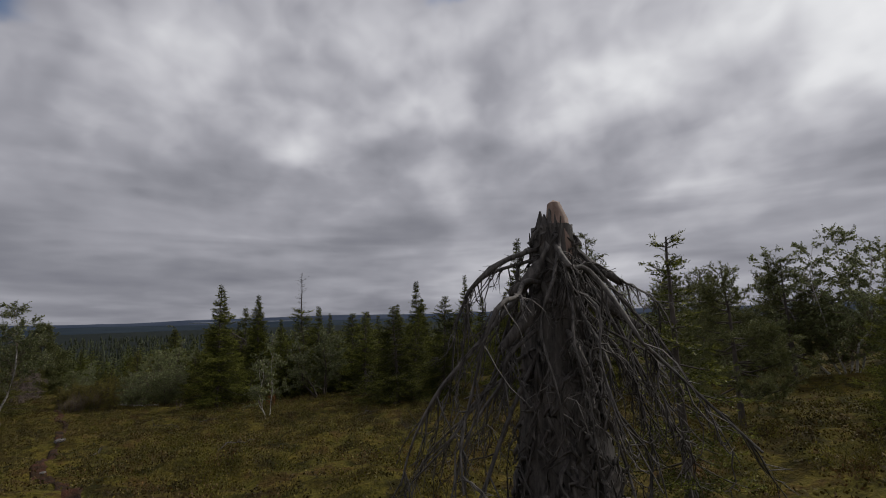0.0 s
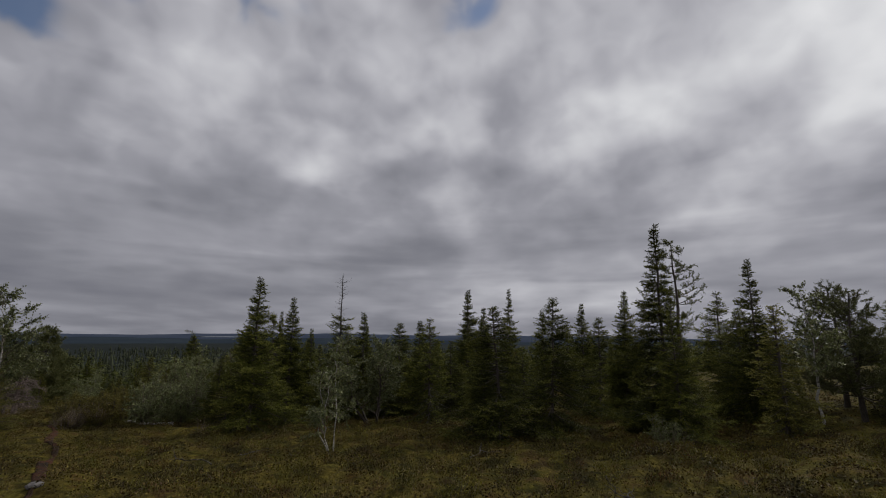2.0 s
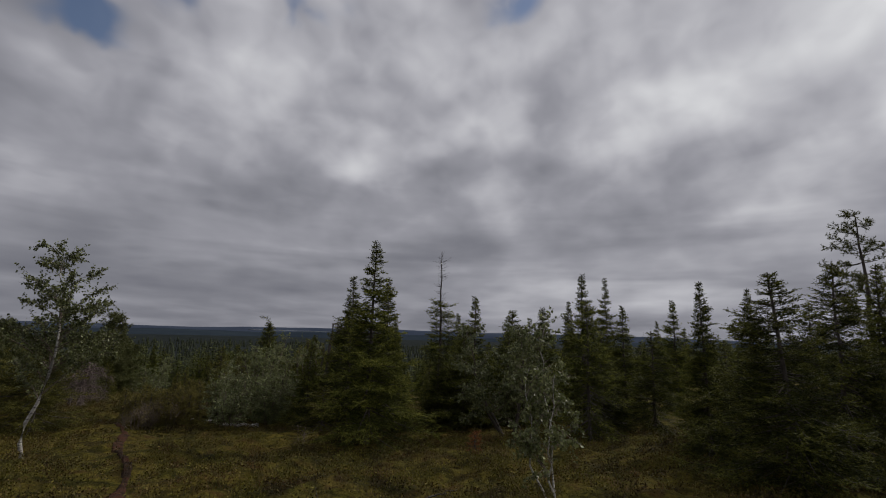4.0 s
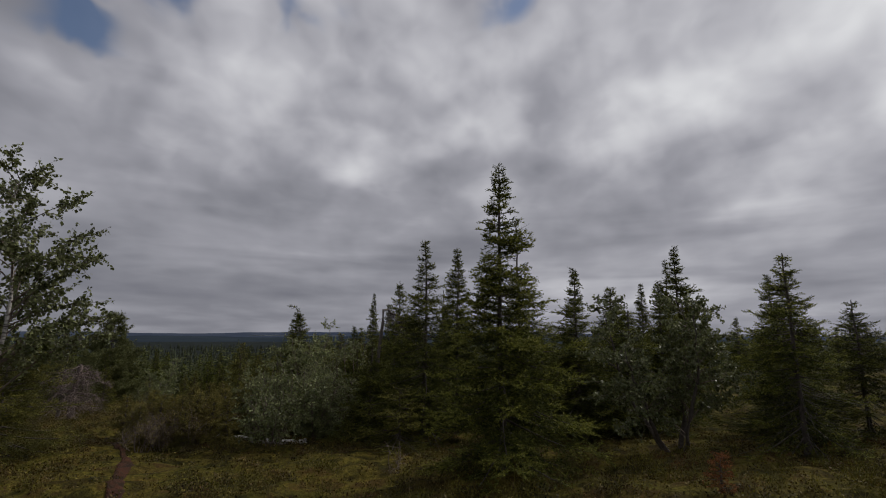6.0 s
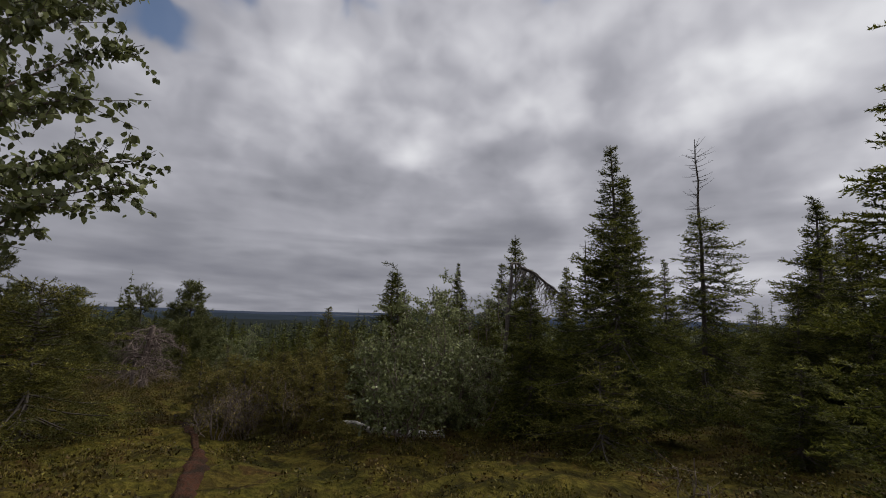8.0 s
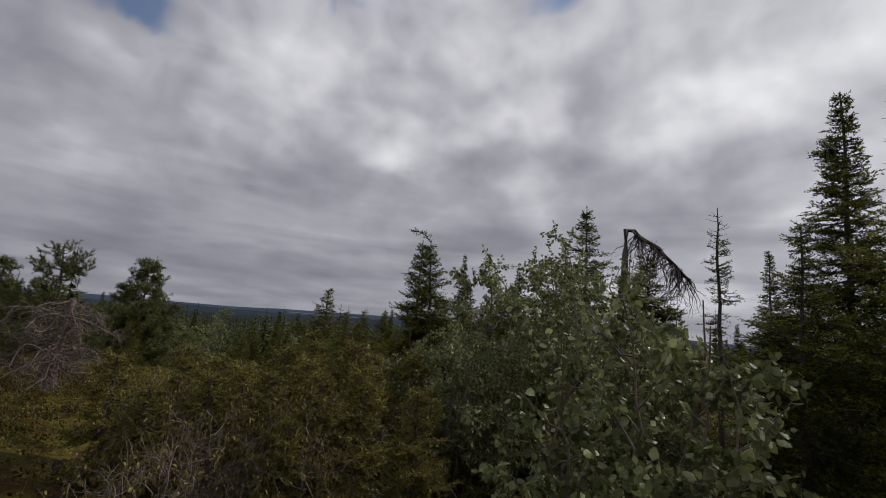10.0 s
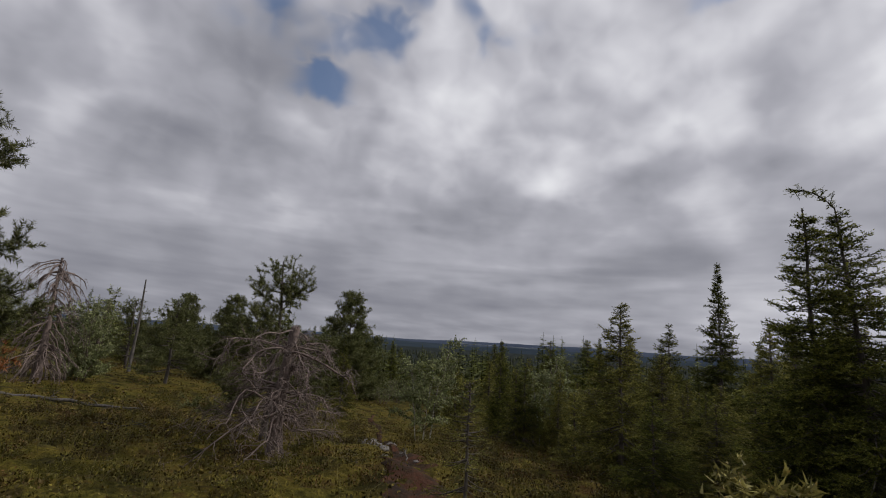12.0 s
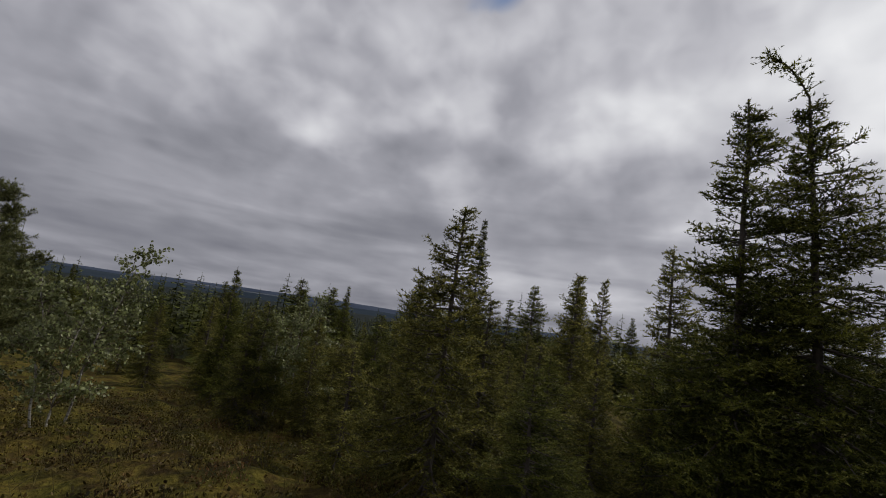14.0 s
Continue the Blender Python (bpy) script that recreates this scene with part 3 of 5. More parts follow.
def birch(x, y, h, spread, seed, label, stems=3, leaves=5, leaf_size=0.034, leaf=M_BIRCH_LEAF, bark=M_BIRCH_BARK, trunk_r=0.035,
          lean=(0, 0), bare=0.25, name="birch_tree", category="birch", group="birches on the heath", twig_n=1.0, hang=0.5, upright=0.6, aspect=0.72):
    """A mountain birch or a shrub: crooked stems from one foot, forking into leafy twigs."""
    rng = rngs(seed)
    root = make_thing(name, x, y, label, category, group)
    wood, crown = Build(), Build()
    for k in range(stems):
        az = 2 * np.pi * (k + rng.random() * 0.7) / stems
        out = spread * rng.uniform(0.25, 0.6) * (0 if stems == 1 else 1)
        hh = h * (1.0 if k == 0 else rng.uniform(0.65, 0.98))
        foot = np.array([math.cos(az), math.sin(az), 0]) * (0.0 if stems == 1 else 0.05 + 0.10 * spread * rng.random())
        tip = foot + np.array([math.cos(az) * out + lean[0], math.sin(az) * out + lean[1], hh])
        line = bent_line(foot - (0, 0, 0.1), tip, 11, 0.028 * h ** 0.7, rng, (math.cos(az) * out * 0.25, math.sin(az) * out * 0.25, 0))
        trunk = Build()
        trunk.tube(line, np.linspace(trunk_r, 0.005, 11) * rng.uniform(0.7, 1.0), 7, True, 0.05, rng)
        part("stem", trunk.mesh("stem", bark, True), root)
        nb = max(5, int(7 * hh * twig_n))
        for t in np.sort(rng.uniform(bare, 0.99, nb)):
            p, d = at_line(line, np.array([t]))
            a2 = rng.random() * 2 * np.pi
            ln = spread * (1.05 - 0.75 * t) * rng.uniform(0.35, 0.95)
            v = unit(np.array([math.cos(a2), math.sin(a2), upright + rng.normal(0, 0.25)]))
            b = bent_line(p[0], p[0] + v * ln, 6, 0.022, rng, (0, 0, 0.08 * ln))
            wood.tube(b, np.linspace(0.004 + 0.006 * ln, 0.002, 6), 4, False)
            nt = max(3, int(ln * 11 * twig_n))
            q, dd = at_line(b, rng.uniform(0.2, 1.0, nt))
            d2 = unit(dd + rng.standard_normal((nt, 3)) * 0.7)
            l2 = rng.uniform(0.10, 0.30, nt)
            e = q + d2 * l2[:, None]
            e[:, 2] -= l2 * 0.1 * hang
            wood.prisms(q, e, np.full(nt, 0.0028), np.full(nt, 0.0012))
            m = int(leaves * 2)
            f = rng.random((nt, m, 1))
            lp = q[:, None] * (1 - f) + e[:, None] * f + rng.standard_normal((nt, m, 3)) * 0.014
            crown.leaves(lp.reshape(-1, 3), leaf_size, rng, hang, aspect)
    tagged(part("twigwork", wood.mesh("twigwork", M_SHRUB_WOOD), root), kind="stuff")
    tagged(part("foliage", crown.mesh("foliage", leaf), root), kind="stuff")
    return root

# ---- ground, trail, valley and hills ----
def spaced(lo, hi, step, far_lo, far_hi, grow=1.16):
    mid = list(np.arange(lo, hi + 1e-6, step))
    s, v = step, hi
    while v < far_hi:
        s *= grow
        v = min(v + s, far_hi)
        mid.append(v)
    s, v = step, lo
    while v > far_lo:
        s *= grow
        v = max(v - s, far_lo)
        mid.insert(0, v)
    return np.array(mid)


def make_ground():
    xs, ys = spaced(-20, 16, 0.20, -4800, 4800), spaced(-2, 44, 0.20, -900, 4800)
    gx, gy = np.meshgrid(xs, ys)
    v = np.stack([gx, gy, ground_z(gx, gy)], -1).reshape(-1, 3)
    nx = len(xs)
    i = (np.arange(len(ys) - 1)[:, None] * nx + np.arange(nx - 1)[None]).ravel()
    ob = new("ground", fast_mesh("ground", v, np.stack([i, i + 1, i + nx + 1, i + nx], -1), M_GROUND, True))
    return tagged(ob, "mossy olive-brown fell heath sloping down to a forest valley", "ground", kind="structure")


make_ground()

TRAIL = np.array([(0.5, -5), (0.1, 0), (-1.1, 3.3), (-2.4, 6.9), (-3.5, 9.3), (-4.6, 12.4), (-5.4, 15.3), (-6.6, 18.5), (-7.9, 22),
                  (-9.3, 25.5), (-10.3, 27.5), (-10.75, 29.5), (-11.4, 32.3), (-12.6, 35.2), (-14.8, 41), (-17.5, 48)])


def trail_x(y):
    return np.interp(y, TRAIL[:, 1], TRAIL[:, 0])


def make_trail():
    rng = rngs(5)
    ys = np.arange(-4, 47, 0.14)
    cols = np.linspace(-1, 1, 9)
    half = 0.09 + 0.035 * np.sin(ys * 0.9) + 0.025 * np.sin(ys * 2.7 + 1) + np.where((ys > 29.5) & (ys < 35), 0.34 * np.sin((ys - 29.5) / 5.5 * np.pi), 0)
    half = half[:, None] * (1 + 0.30 * rng.standard_normal((len(ys), 9)) * (np.abs(cols) > 0.9))
    x = trail_x(ys)[:, None] + 0.10 * np.sin(ys * 1.1)[:, None] + cols[None] * half
    y = np.repeat(ys[:, None], 9, 1)
    z = ground_z(x, y) + 0.022 * (1 - np.abs(cols)[None] ** 4) - 0.02 * (np.abs(cols)[None] > 0.9) + 0.006 * rng.standard_normal(x.shape)
    v = np.stack([x, y, z], -1).reshape(-1, 3)
    i = (np.arange(len(ys) - 1)[:, None] * 9 + np.arange(8)[None]).ravel()
    ob = new("trail", fast_mesh("trail", v, np.stack([i, i + 1, i + 10, i + 9], -1), M_TRAIL, True))
    tagged(ob, "narrow trodden trail of reddish brown peat and soil", "path", kind="structure")


make_trail()


def make_ridge(name, radius, depth, height, seed, mat, label, az0=-75, az1=75):
    """A long low wooded ridge on the horizon, with a body to it."""
    rng = rngs(seed)
    az = np.radians(np.linspace(az0, az1, 420))
    ph = rng.random(6) * 6.28
    prof = sum(np.sin(az * f + p) / g for f, p, g in zip((5, 11, 23, 47, 101, 190), ph, (1, 1.6, 3, 6, 14, 26)))
    prof = height[0] + (height[1] - height[0]) * (prof - prof.min()) / (prof.max() - prof.min())
    base = -60.0
    rows = []
    for r, f in ((radius - depth, 0.0), (radius - depth * 0.5, 0.7), (radius, 1.0), (radius + depth * 0.5, 0.0)):
        rows.append(np.stack([np.sin(az) * r, np.cos(az) * r, base + (prof - base) * f], -1))
    v = np.concatenate(rows)
    n = len(az)
    i = (np.arange(3)[:, None] * n + np.arange(n - 1)[None]).ravel()
    ob = new(name, fast_mesh(name, v, np.stack([i, i + 1, i + n + 1, i + n], -1), mat, True))
    tagged(ob, label, "hills", kind="structure")


make_ridge("backdrop_hills_far", 4550, 350, (-2, 26), 3, M_HILL_FAR, "long low hills along the horizon, blue haze put into their colour")
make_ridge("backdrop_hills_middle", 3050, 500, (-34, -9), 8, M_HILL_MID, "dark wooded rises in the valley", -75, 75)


def make_lake(name, az, r, rx, ry):
    a = np.linspace(0, 2 * np.pi, 60, endpoint=False)
    k = 1 + 0.18 * np.sin(3 * a + 1) + 0.1 * np.sin(5 * a)
    c = np.array([math.sin(radians(az)) * r, math.cos(radians(az)) * r])
    p = np.stack([c[0] + rx * k * np.cos(a), c[1] + ry * k * np.sin(a)], -1)
    v = np.concatenate([np.c_[p, np.full(60, -9.0)], np.c_[p, np.full(60, -14.0)]])
    i = np.arange(60)
    j = (i + 1) % 60
    me = fast_mesh(name, v, [np.stack([i, j, j + 60, i + 60], -1), i[None]], M_LAKE)
    tagged(new(name, me), "pale far lake shining below the hills", "lake", kind="structure")


make_lake("water_lake", -5, 3900, 330, 330)


def far_woods():
    """Thousands of spruces in the valley, each a stack of ragged skirts."""
    rng = rngs(21)
    n = 13000
    r = 150 * (1500 / 150) ** rng.random(n)
    az = rng.uniform(-68, 62, n)
    x, y = np.sin(np.radians(az)) * r, np.cos(np.radians(az)) * r
    keep = y > 100
    x, y = x[keep], y[keep]
    n = len(x)
    z = ground_z(x, y)
    h = rng.uniform(3.6, 7.0, n) * (1 + r[keep] / 1500) * np.where(rng.random(n) < 0.07, 1.4, 1)
    w = h * rng.uniform(0.18, 0.34, n)
    v, f = [], []
    tiers, sides = 4, 6
    off = 0
    for k in range(tiers):
        s0 = k / tiers
        ang = np.linspace(0, 2 * np.pi, sides, endpoint=False)[None] + rng.random((n, 1)) * 6
        rad = (w * (1 - s0) ** 0.9)[:, None] * rng.uniform(0.55, 1.25, (n, sides))
        ring = np.stack([x[:, None] + rad * np.cos(ang), y[:, None] + rad * np.sin(ang), (z + h * (0.04 + 0.9 * s0))[:, None] - rad * 0.35 + rng.normal(0, 0.06, (n, sides))], -1)
        tip = np.stack([x + rng.normal(0, 0.05, n), y, z + h * min(1.0, s0 + 0.36 + 0.1)], -1)[:, None]
        block = np.concatenate([ring, tip], 1)
        v.append(block.reshape(-1, 3))
        i = off + np.arange(n)[:, None] * (sides + 1)
        j = np.arange(sides)[None]
        f.append(np.stack([i + j, i + (j + 1) % sides, np.repeat(i + sides, sides, 1)], -1).reshape(-1, 3))
        off += n * (sides + 1)
    ob = new("far_woods", fast_mesh("far_woods", np.concatenate(v), np.concatenate(f), M_FAR_WOOD))
    tagged(ob, "dark spruce forest filling the valley floor", "forest", kind="stuff")


far_woods()

# ---- dead wood ----
def dead_snag(name, x, y, h, r_top, r_foot, limbs, reach, fall, z_from, seed, label, category, mat=M_DEAD, twigs=10, strands=0, out=0.5, thick=1.0, lean=(0, 0), cap=None, crook=0.035, bend=1.5, head=1.0, power=1.6, hang=1.0):
    """A dead broken trunk hung with bare limbs that arch out and down."""
    rng = rngs(seed)
    root = make_thing(name, x, y, label, category, "", 0.08)
    axis = bent_line((0, 0, -0.1), (lean[0], lean[1], h), 16, 0.012, rng)
    s = np.clip(axis[:, 2] / h, 0, 1)
    r = r_top + (r_foot - r_top) * (1 - s) ** power
    tb = Build()
    tb.tube(axis, r, 18, False, 0.07, rng)
    # splintered head
    a = rng.random(16) * 6.28
    p = axis[-1] + np.stack([np.cos(a), np.sin(a), 0 * a - 0.3], -1) * (r_top * 0.75)
    tb.prisms(p, p + np.stack([-np.cos(a) * 0.05, -np.sin(a) * 0.05, rng.uniform(0.3, 0.46, 16)], -1) * (r_top * 2.4), np.full(16, r_top * 0.36), np.full(16, r_top * 0.06))
    part("trunk", tb.mesh("trunk", mat, True), root)
    if cap:
        cb = Build()
        top = bent_line(axis[-3] + np.array([0, -r_top * 0.55, 0]), axis[-1] + np.array([0, -r_top * 0.25, r_top * 1.2]), 5, 0.008, rng)
        cb.tube(top, np.array([0.3, 0.65, 0.7, 0.62, 0.3]) * r_top, 8, True, 0.10, rng)
        part("split_wood", cb.mesh("split_wood", M_SPLIT, True), root, cap)
    rest = Build()
    single = limbs <= 70 and name != "dead_spruce"
    for k in range(limbs):
        big = Build() if single else rest
        small = big
        az = 2 * np.pi * (k * 0.618 + 0.1 * rng.random())
        z0 = h * (z_from + (0.985 - z_from) * rng.random() ** head)
        p0, _d = at_line(axis, np.array([(z0 + 0.1) / (h + 0.1)]))
        ln = reach * rng.uniform(0.45, 1.1)
        f = fall * rng.uniform(0.8, 1.3)
        u = np.linspace(0, 1, 15)
        hor = np.array([math.cos(az), math.sin(az), 0])
        side = np.array([-math.sin(az), math.cos(az), 0])
        sway = sum(rng.standard_normal(3) * (crook * ln * (1.1 if k == 1 else 2.4 / k)) * (np.sin(k * 2.2 * u + ph) - math.sin(ph))[:, None] for k, ph in ((1, rng.random() * 6), (2, rng.random() * 6), (4, rng.random() * 6), (7, rng.random() * 6)))
        pts = p0 + hor * (ln * u ** out)[:, None] + sway
        pts[:, 2] -= f * u ** bend - 0.03 * reach * np.sin(u * 3.1)
        pts[:, 2] = np.clip(pts[:, 2], 0.05, np.maximum(z0 + 0.06, 0.06) + 0.05 * u)
        big.tube(pts, np.linspace(0.018, 0.004, 15) * thick * rng.uniform(0.6, 1.4), 5, True, 0.12, rng)
        for _ in range(twigs):
            q, dd = at_line(pts, np.array([rng.uniform(0.15, 1.0)]))
            l2 = ln * rng.uniform(0.15, 0.42)
            v = unit(dd[0] * 0.6 + side * rng.normal(0, 0.7) + np.array([0, 0, -hang * (0.5 + rng.random() * 0.6)]) + rng.standard_normal(3) * 0.25)
            t = bent_line(q[0], q[0] + v * l2, 5, 0.018, rng, (0, 0, rng.normal(0, 0.05)))
            t[:, 2] = np.maximum(t[:, 2], 0.03)
            small.tube(t, np.linspace(0.0065, 0.0018, 5) * thick, 3, False)
            m = 4
            q2, d2 = at_line(t, rng.uniform(0.2, 1, m))
            e2 = q2 + unit(d2 + rng.standard_normal((m, 3)) * 0.7) * (l2 * rng.uniform(0.15, 0.4, (m, 1)))
            small.prisms(q2, e2, np.full(m, 0.0032 * thick), np.full(m, 0.0012 * thick))
        if single:
            part("limb", big.mesh("limb", mat), root)
    big = rest
    # loose strands of bark and limb stubs clinging to the trunk
    for _ in range(strands):
        az = rng.random() * 6.28
        z1 = h * rng.uniform(0.05, 1.0)
        z0 = max(0.0, z1 - rng.uniform(0.06, 0.34))
        zz = np.linspace(z1, z0, 5)
        rr = r_top + (r_foot - r_top) * (1 - zz / h) ** power + rng.uniform(-0.02, 0.05) * np.linspace(0.2, 1, 5)
        aa = az + np.cumsum(rng.normal(0, 0.14, 5))
        t = np.stack([np.cos(aa) * rr, np.sin(aa) * rr, zz], -1) + rng.standard_normal((5, 3)) * 0.014
        big.tube(t, np.array([0.5, 1, 1, 0.8, 0.3]) * rng.uniform(0.006, 0.020), 4, True, 0.2, rng)
    if strands:
        # broken stubs that jut out under the head
        for side, z0, ln, drop in ((1, 0.94, 0.46, -0.26), (-1, 0.93, 0.38, -0.30), (1, 0.88, 0.55, -0.42), (-1, 0.85, 0.46, -0.46)):
            u = np.linspace(0, 1, 6)
            t = np.stack([side * ln * u, -0.10 * u + rng.normal(0, 0.02, 6), h * z0 + drop * u], -1)
            big.tube(t, np.array([0.07, 0.058, 0.048, 0.04, 0.032, 0.02]), 8, True, 0.16, rng)
        for k in range(14):
            az = 2 * np.pi * k / 14 + rng.normal(0, 0.15)
            ln = rng.uniform(0.25, 0.65)
            u = np.linspace(0, 1, 7)
            rr = r_foot * 0.75 + ln * u
            t = np.stack([np.cos(az) * rr, np.sin(az) * rr, 0.42 * (1 - u) ** 1.8 + 0.02], -1) + rng.standard_normal((7, 3)) * 0.015
            big.tube(t, np.linspace(0.07, 0.012, 7) * rng.uniform(0.6, 1.1), 6, True, 0.1, rng)
    if rest.n:
        tagged(part("bark_and_branchwork", rest.mesh("bark_and_branchwork", mat), root), kind="stuff")
    return root


def snag_pole(x, y, h, r, seed, label, lean=(0, 0), stubs=6, mat=M_DEAD, kink=None):
    rng = rngs(seed)
    root = make_thing("dead_tree_pole", x, y, label, "dead tree", "bare dead poles")
    line = bent_line((0, 0, -0.1), (lean[0], lean[1], h), 10, 0.02, rng)
    if kink is not None:
        u = np.linspace(0.08, 1, 9)[:, None]
        line = np.concatenate([line, line[-1] + np.asarray(kink) * np.concatenate([u, u, u ** 1.3], 1) + rng.normal(0, 0.03, (9, 3))])
    b = Build()
    b.tube(line, np.linspace(r, r * 0.35, len(line)), 7, True, 0.08, rng)
    part("trunk", b.mesh("trunk", mat, True), root)
    if kink is not None:
        # dead twigs and lichen hang from the broken top
        hung = Build()
        for _ in range(100):
            q, d = at_line(line, np.array([rng.uniform(0.56, 1)]))
            e = q[0] + np.array([rng.normal(0, 0.18), rng.normal(0, 0.18), -rng.uniform(0.15, 0.75)])
            t = bent_line(q[0], e, 6, 0.04, rng)
            hung.tube(t, np.linspace(0.010, 0.003, 6), 4, False)
            a, _d = at_line(t, rng.random(5))
            hung.prisms(a, a + rng.normal(0, 0.07, (5, 3)) - (0, 0, 0.05), np.full(5, 0.004), np.full(5, 0.002))
        tagged(part("twigwork", hung.mesh("twigwork", mat), root), kind="stuff")
    for _ in range(stubs):
        s = Build()
        q, d = at_line(line, np.array([rng.uniform(0.3, 1)]))
        v = unit(rng.standard_normal(3) * np.array([1, 1, 0.4]) + np.array([0, 0, -0.2]))
        t = bent_line(q[0], q[0] + v * rng.uniform(0.1, 0.45) * h * 0.25, 5, 0.02, rng)
        s.tube(t, np.linspace(r * 0.3, 0.003, 5), 4, False)
        part("stub", s.mesh("stub", mat), root)
    return root


dead_snag("dead_spruce_stump", 1.72, 2.73, 2.26, 0.13, 0.40, 40, 0.98, 1.1, 0.60, 16, "broken grey dead spruce trunk draped with bare drooping branches", "dead tree",
          twigs=22, strands=460, out=0.8, thick=0.95, crook=0.08, bend=1.3, head=0.7, power=1.25, cap="pale split wood at the broken head", hang=0.8)
dead_snag("dead_pine", -13.9, 33.3, 1.95, 0.07, 0.12, 50, 1.15, 0.30, 0.28, 27, "weathered grey dead pine with a dense skirt of bare twisted branches", "dead tree",
          mat=M_DEAD_PINK, twigs=22, out=0.95, thick=0.95, lean=(0.10, 0.05), crook=0.085, bend=1.2, head=1.0, hang=0.2)
dead_snag("dead_spruce", -24.85, 38.5, 3.9, 0.03, 0.15, 90, 1.05, 0.7, 0.15, 19, "bare grey dead spruce at the edge of the clearing", "dead tree",
          mat=M_DEAD_PINK, twigs=9, out=0.9, thick=1.5, head=1.3)
snag_pole(-30.2, 47.4, 4.7, 0.09, 23, "tall thin dead pole above the far trees", stubs=2)
snag_pole(-3.75, 29.6, 3.7, 0.07, 24, "broken dead trunk bent over at the top", lean=(0.35, 0.2), stubs=8, mat=M_BRANCH, kink=(1.45, 0.2, -0.75))
snag_pole(-4.3, 33.6, 2.9, 0.06, 25, "leaning grey dead trunk beside the spruces", lean=(0.55, 0.25), stubs=8, mat=M_BRANCH)
snag_pole(-3.55, 32.4, 3.0, 0.05, 26, "thin dead pole among spruces", stubs=4)

# ---- spruces along the walk ----
K = spruce(-2.42, 20.7, 4.75, 1.3, 31, "tall dense dark green fell spruce beside the trail", 1.2, 0.09, 1.0, 0.26, 0.14)
F = spruce(7.55, 14.25, 5.4, 1.35, 32, "tall spruce with a thin spire and a wide dark skirt", 1.15, 0.04, 1.15, 0.4, 0.14)
E = spruce(5.3, 15.9, 3.6, 1.6, 33, "broad low spruce with a ragged double top", 1.1, 0.03, 0.95, 0.4, 0.15, lean=(0.15, 0))
I = spruce(-1.35, 27.7, 5.5, 1.35, 34, "full dark green spruce with a pointed top", 1.2, 0.03, 1.0, 0.42, 0.13)
B = spruce(0.95, 28.5, 6.9, 1.3, 35, "spruce with a bare dead spire above green limbs", 0.9, 0.03, 0.8, 0.4, 0.2, dead_top=0.30)
QL = spruce(-6.52, 33.75, 4.15, 1.35, 36, "dark spruce standing close beside a bent-topped twin", 1.1, 0.01, 0.95, 0.35, 0.14)
QR = spruce(-6.15, 33.25, 4.05, 1.25, 37, "dark spruce whose leader bends over sideways at the top", 1.05, 0.01, 0.9, 0.35, 0.14, hook=(-0.42, 0.05, 0.36), lean=(-0.22, 0.05))
S = spruce(-8.75, 35.0, 2.95, 0.8, 38, "slender young spruce with olive drooping twigs", 1.1, 0.02, 0.8, 0.5, 0.13, needle=M_NEEDLE_OLIVE)
Y1 = spruce(3.25, 3.3, 2.35, 0.62, 39, "young spruce sapling with an open top", 0.9, 0.05, 0.75, 0.35, 0.22)
Z2 = spruce(3.4, 20.97, 3.7, 1.6, 40, "dark spruce with bare drooping dead lower limbs", 1.05, 0.10, 1.05, 0.45, 0.15, dead_low=0.35)
I2 = spruce(-2.8, 25.3, 4.9, 1.75, 41, "wide dark spruce with heavy drooping skirts", 1.05, 0.02, 1.15, 0.45, 0.15, dead_low=0.12)
LOW = spruce(-11.3, 25.0, 2.2, 1.7, 42, "low spreading spruce with flat layered branches", 1.0, 0.06, 0.5, 0.25, 0.15, needle=M_NEEDLE_OLIVE)
SAP = spruce(-10.72, 31.0, 1.25, 0.26, 43, "thin spindly spruce sapling beside the trail", 1.5, 0.15, 0.5, 0.4, 0.10, needle=M_NEEDLE_OLIVE, trunk_r=0.010, coarse=0.5)
BUSHY = spruce(-3.5, 24.3, 1.3, 1.0, 44, "low bushy young spruce under the big trees", 0.9, 0.04, 0.5, 0.3, 0.16, needle=M_NEEDLE_OLIVE)

spruce(-1.2, 30.3, 4.75, 0.65, 46, "ragged half-dead spruce with a thin bare spire", 0.75, 0.05, 0.8, 0.6, 0.2, dead_top=0.12, dead_low=0.6)

VARIANTS = [(K, 4.6), (F, 5.4), (I, 5.3), (QL, 4.25), (S, 2.95), (Z2, 3.7), (E, 3.4), (I2, 4.8)]


def plant(which, x, y, h, turn, label="", fat=1.0):
    ob, h0 = VARIANTS[which]
    s = h / h0
    c = copy_thing(ob, pose(x, y, gz(x, y) - 0.05, 0, 0, turn) @ Matrix.Diagonal((s * fat, s * fat, s, 1)))
    if label:
        tagged(c, label)
    return c


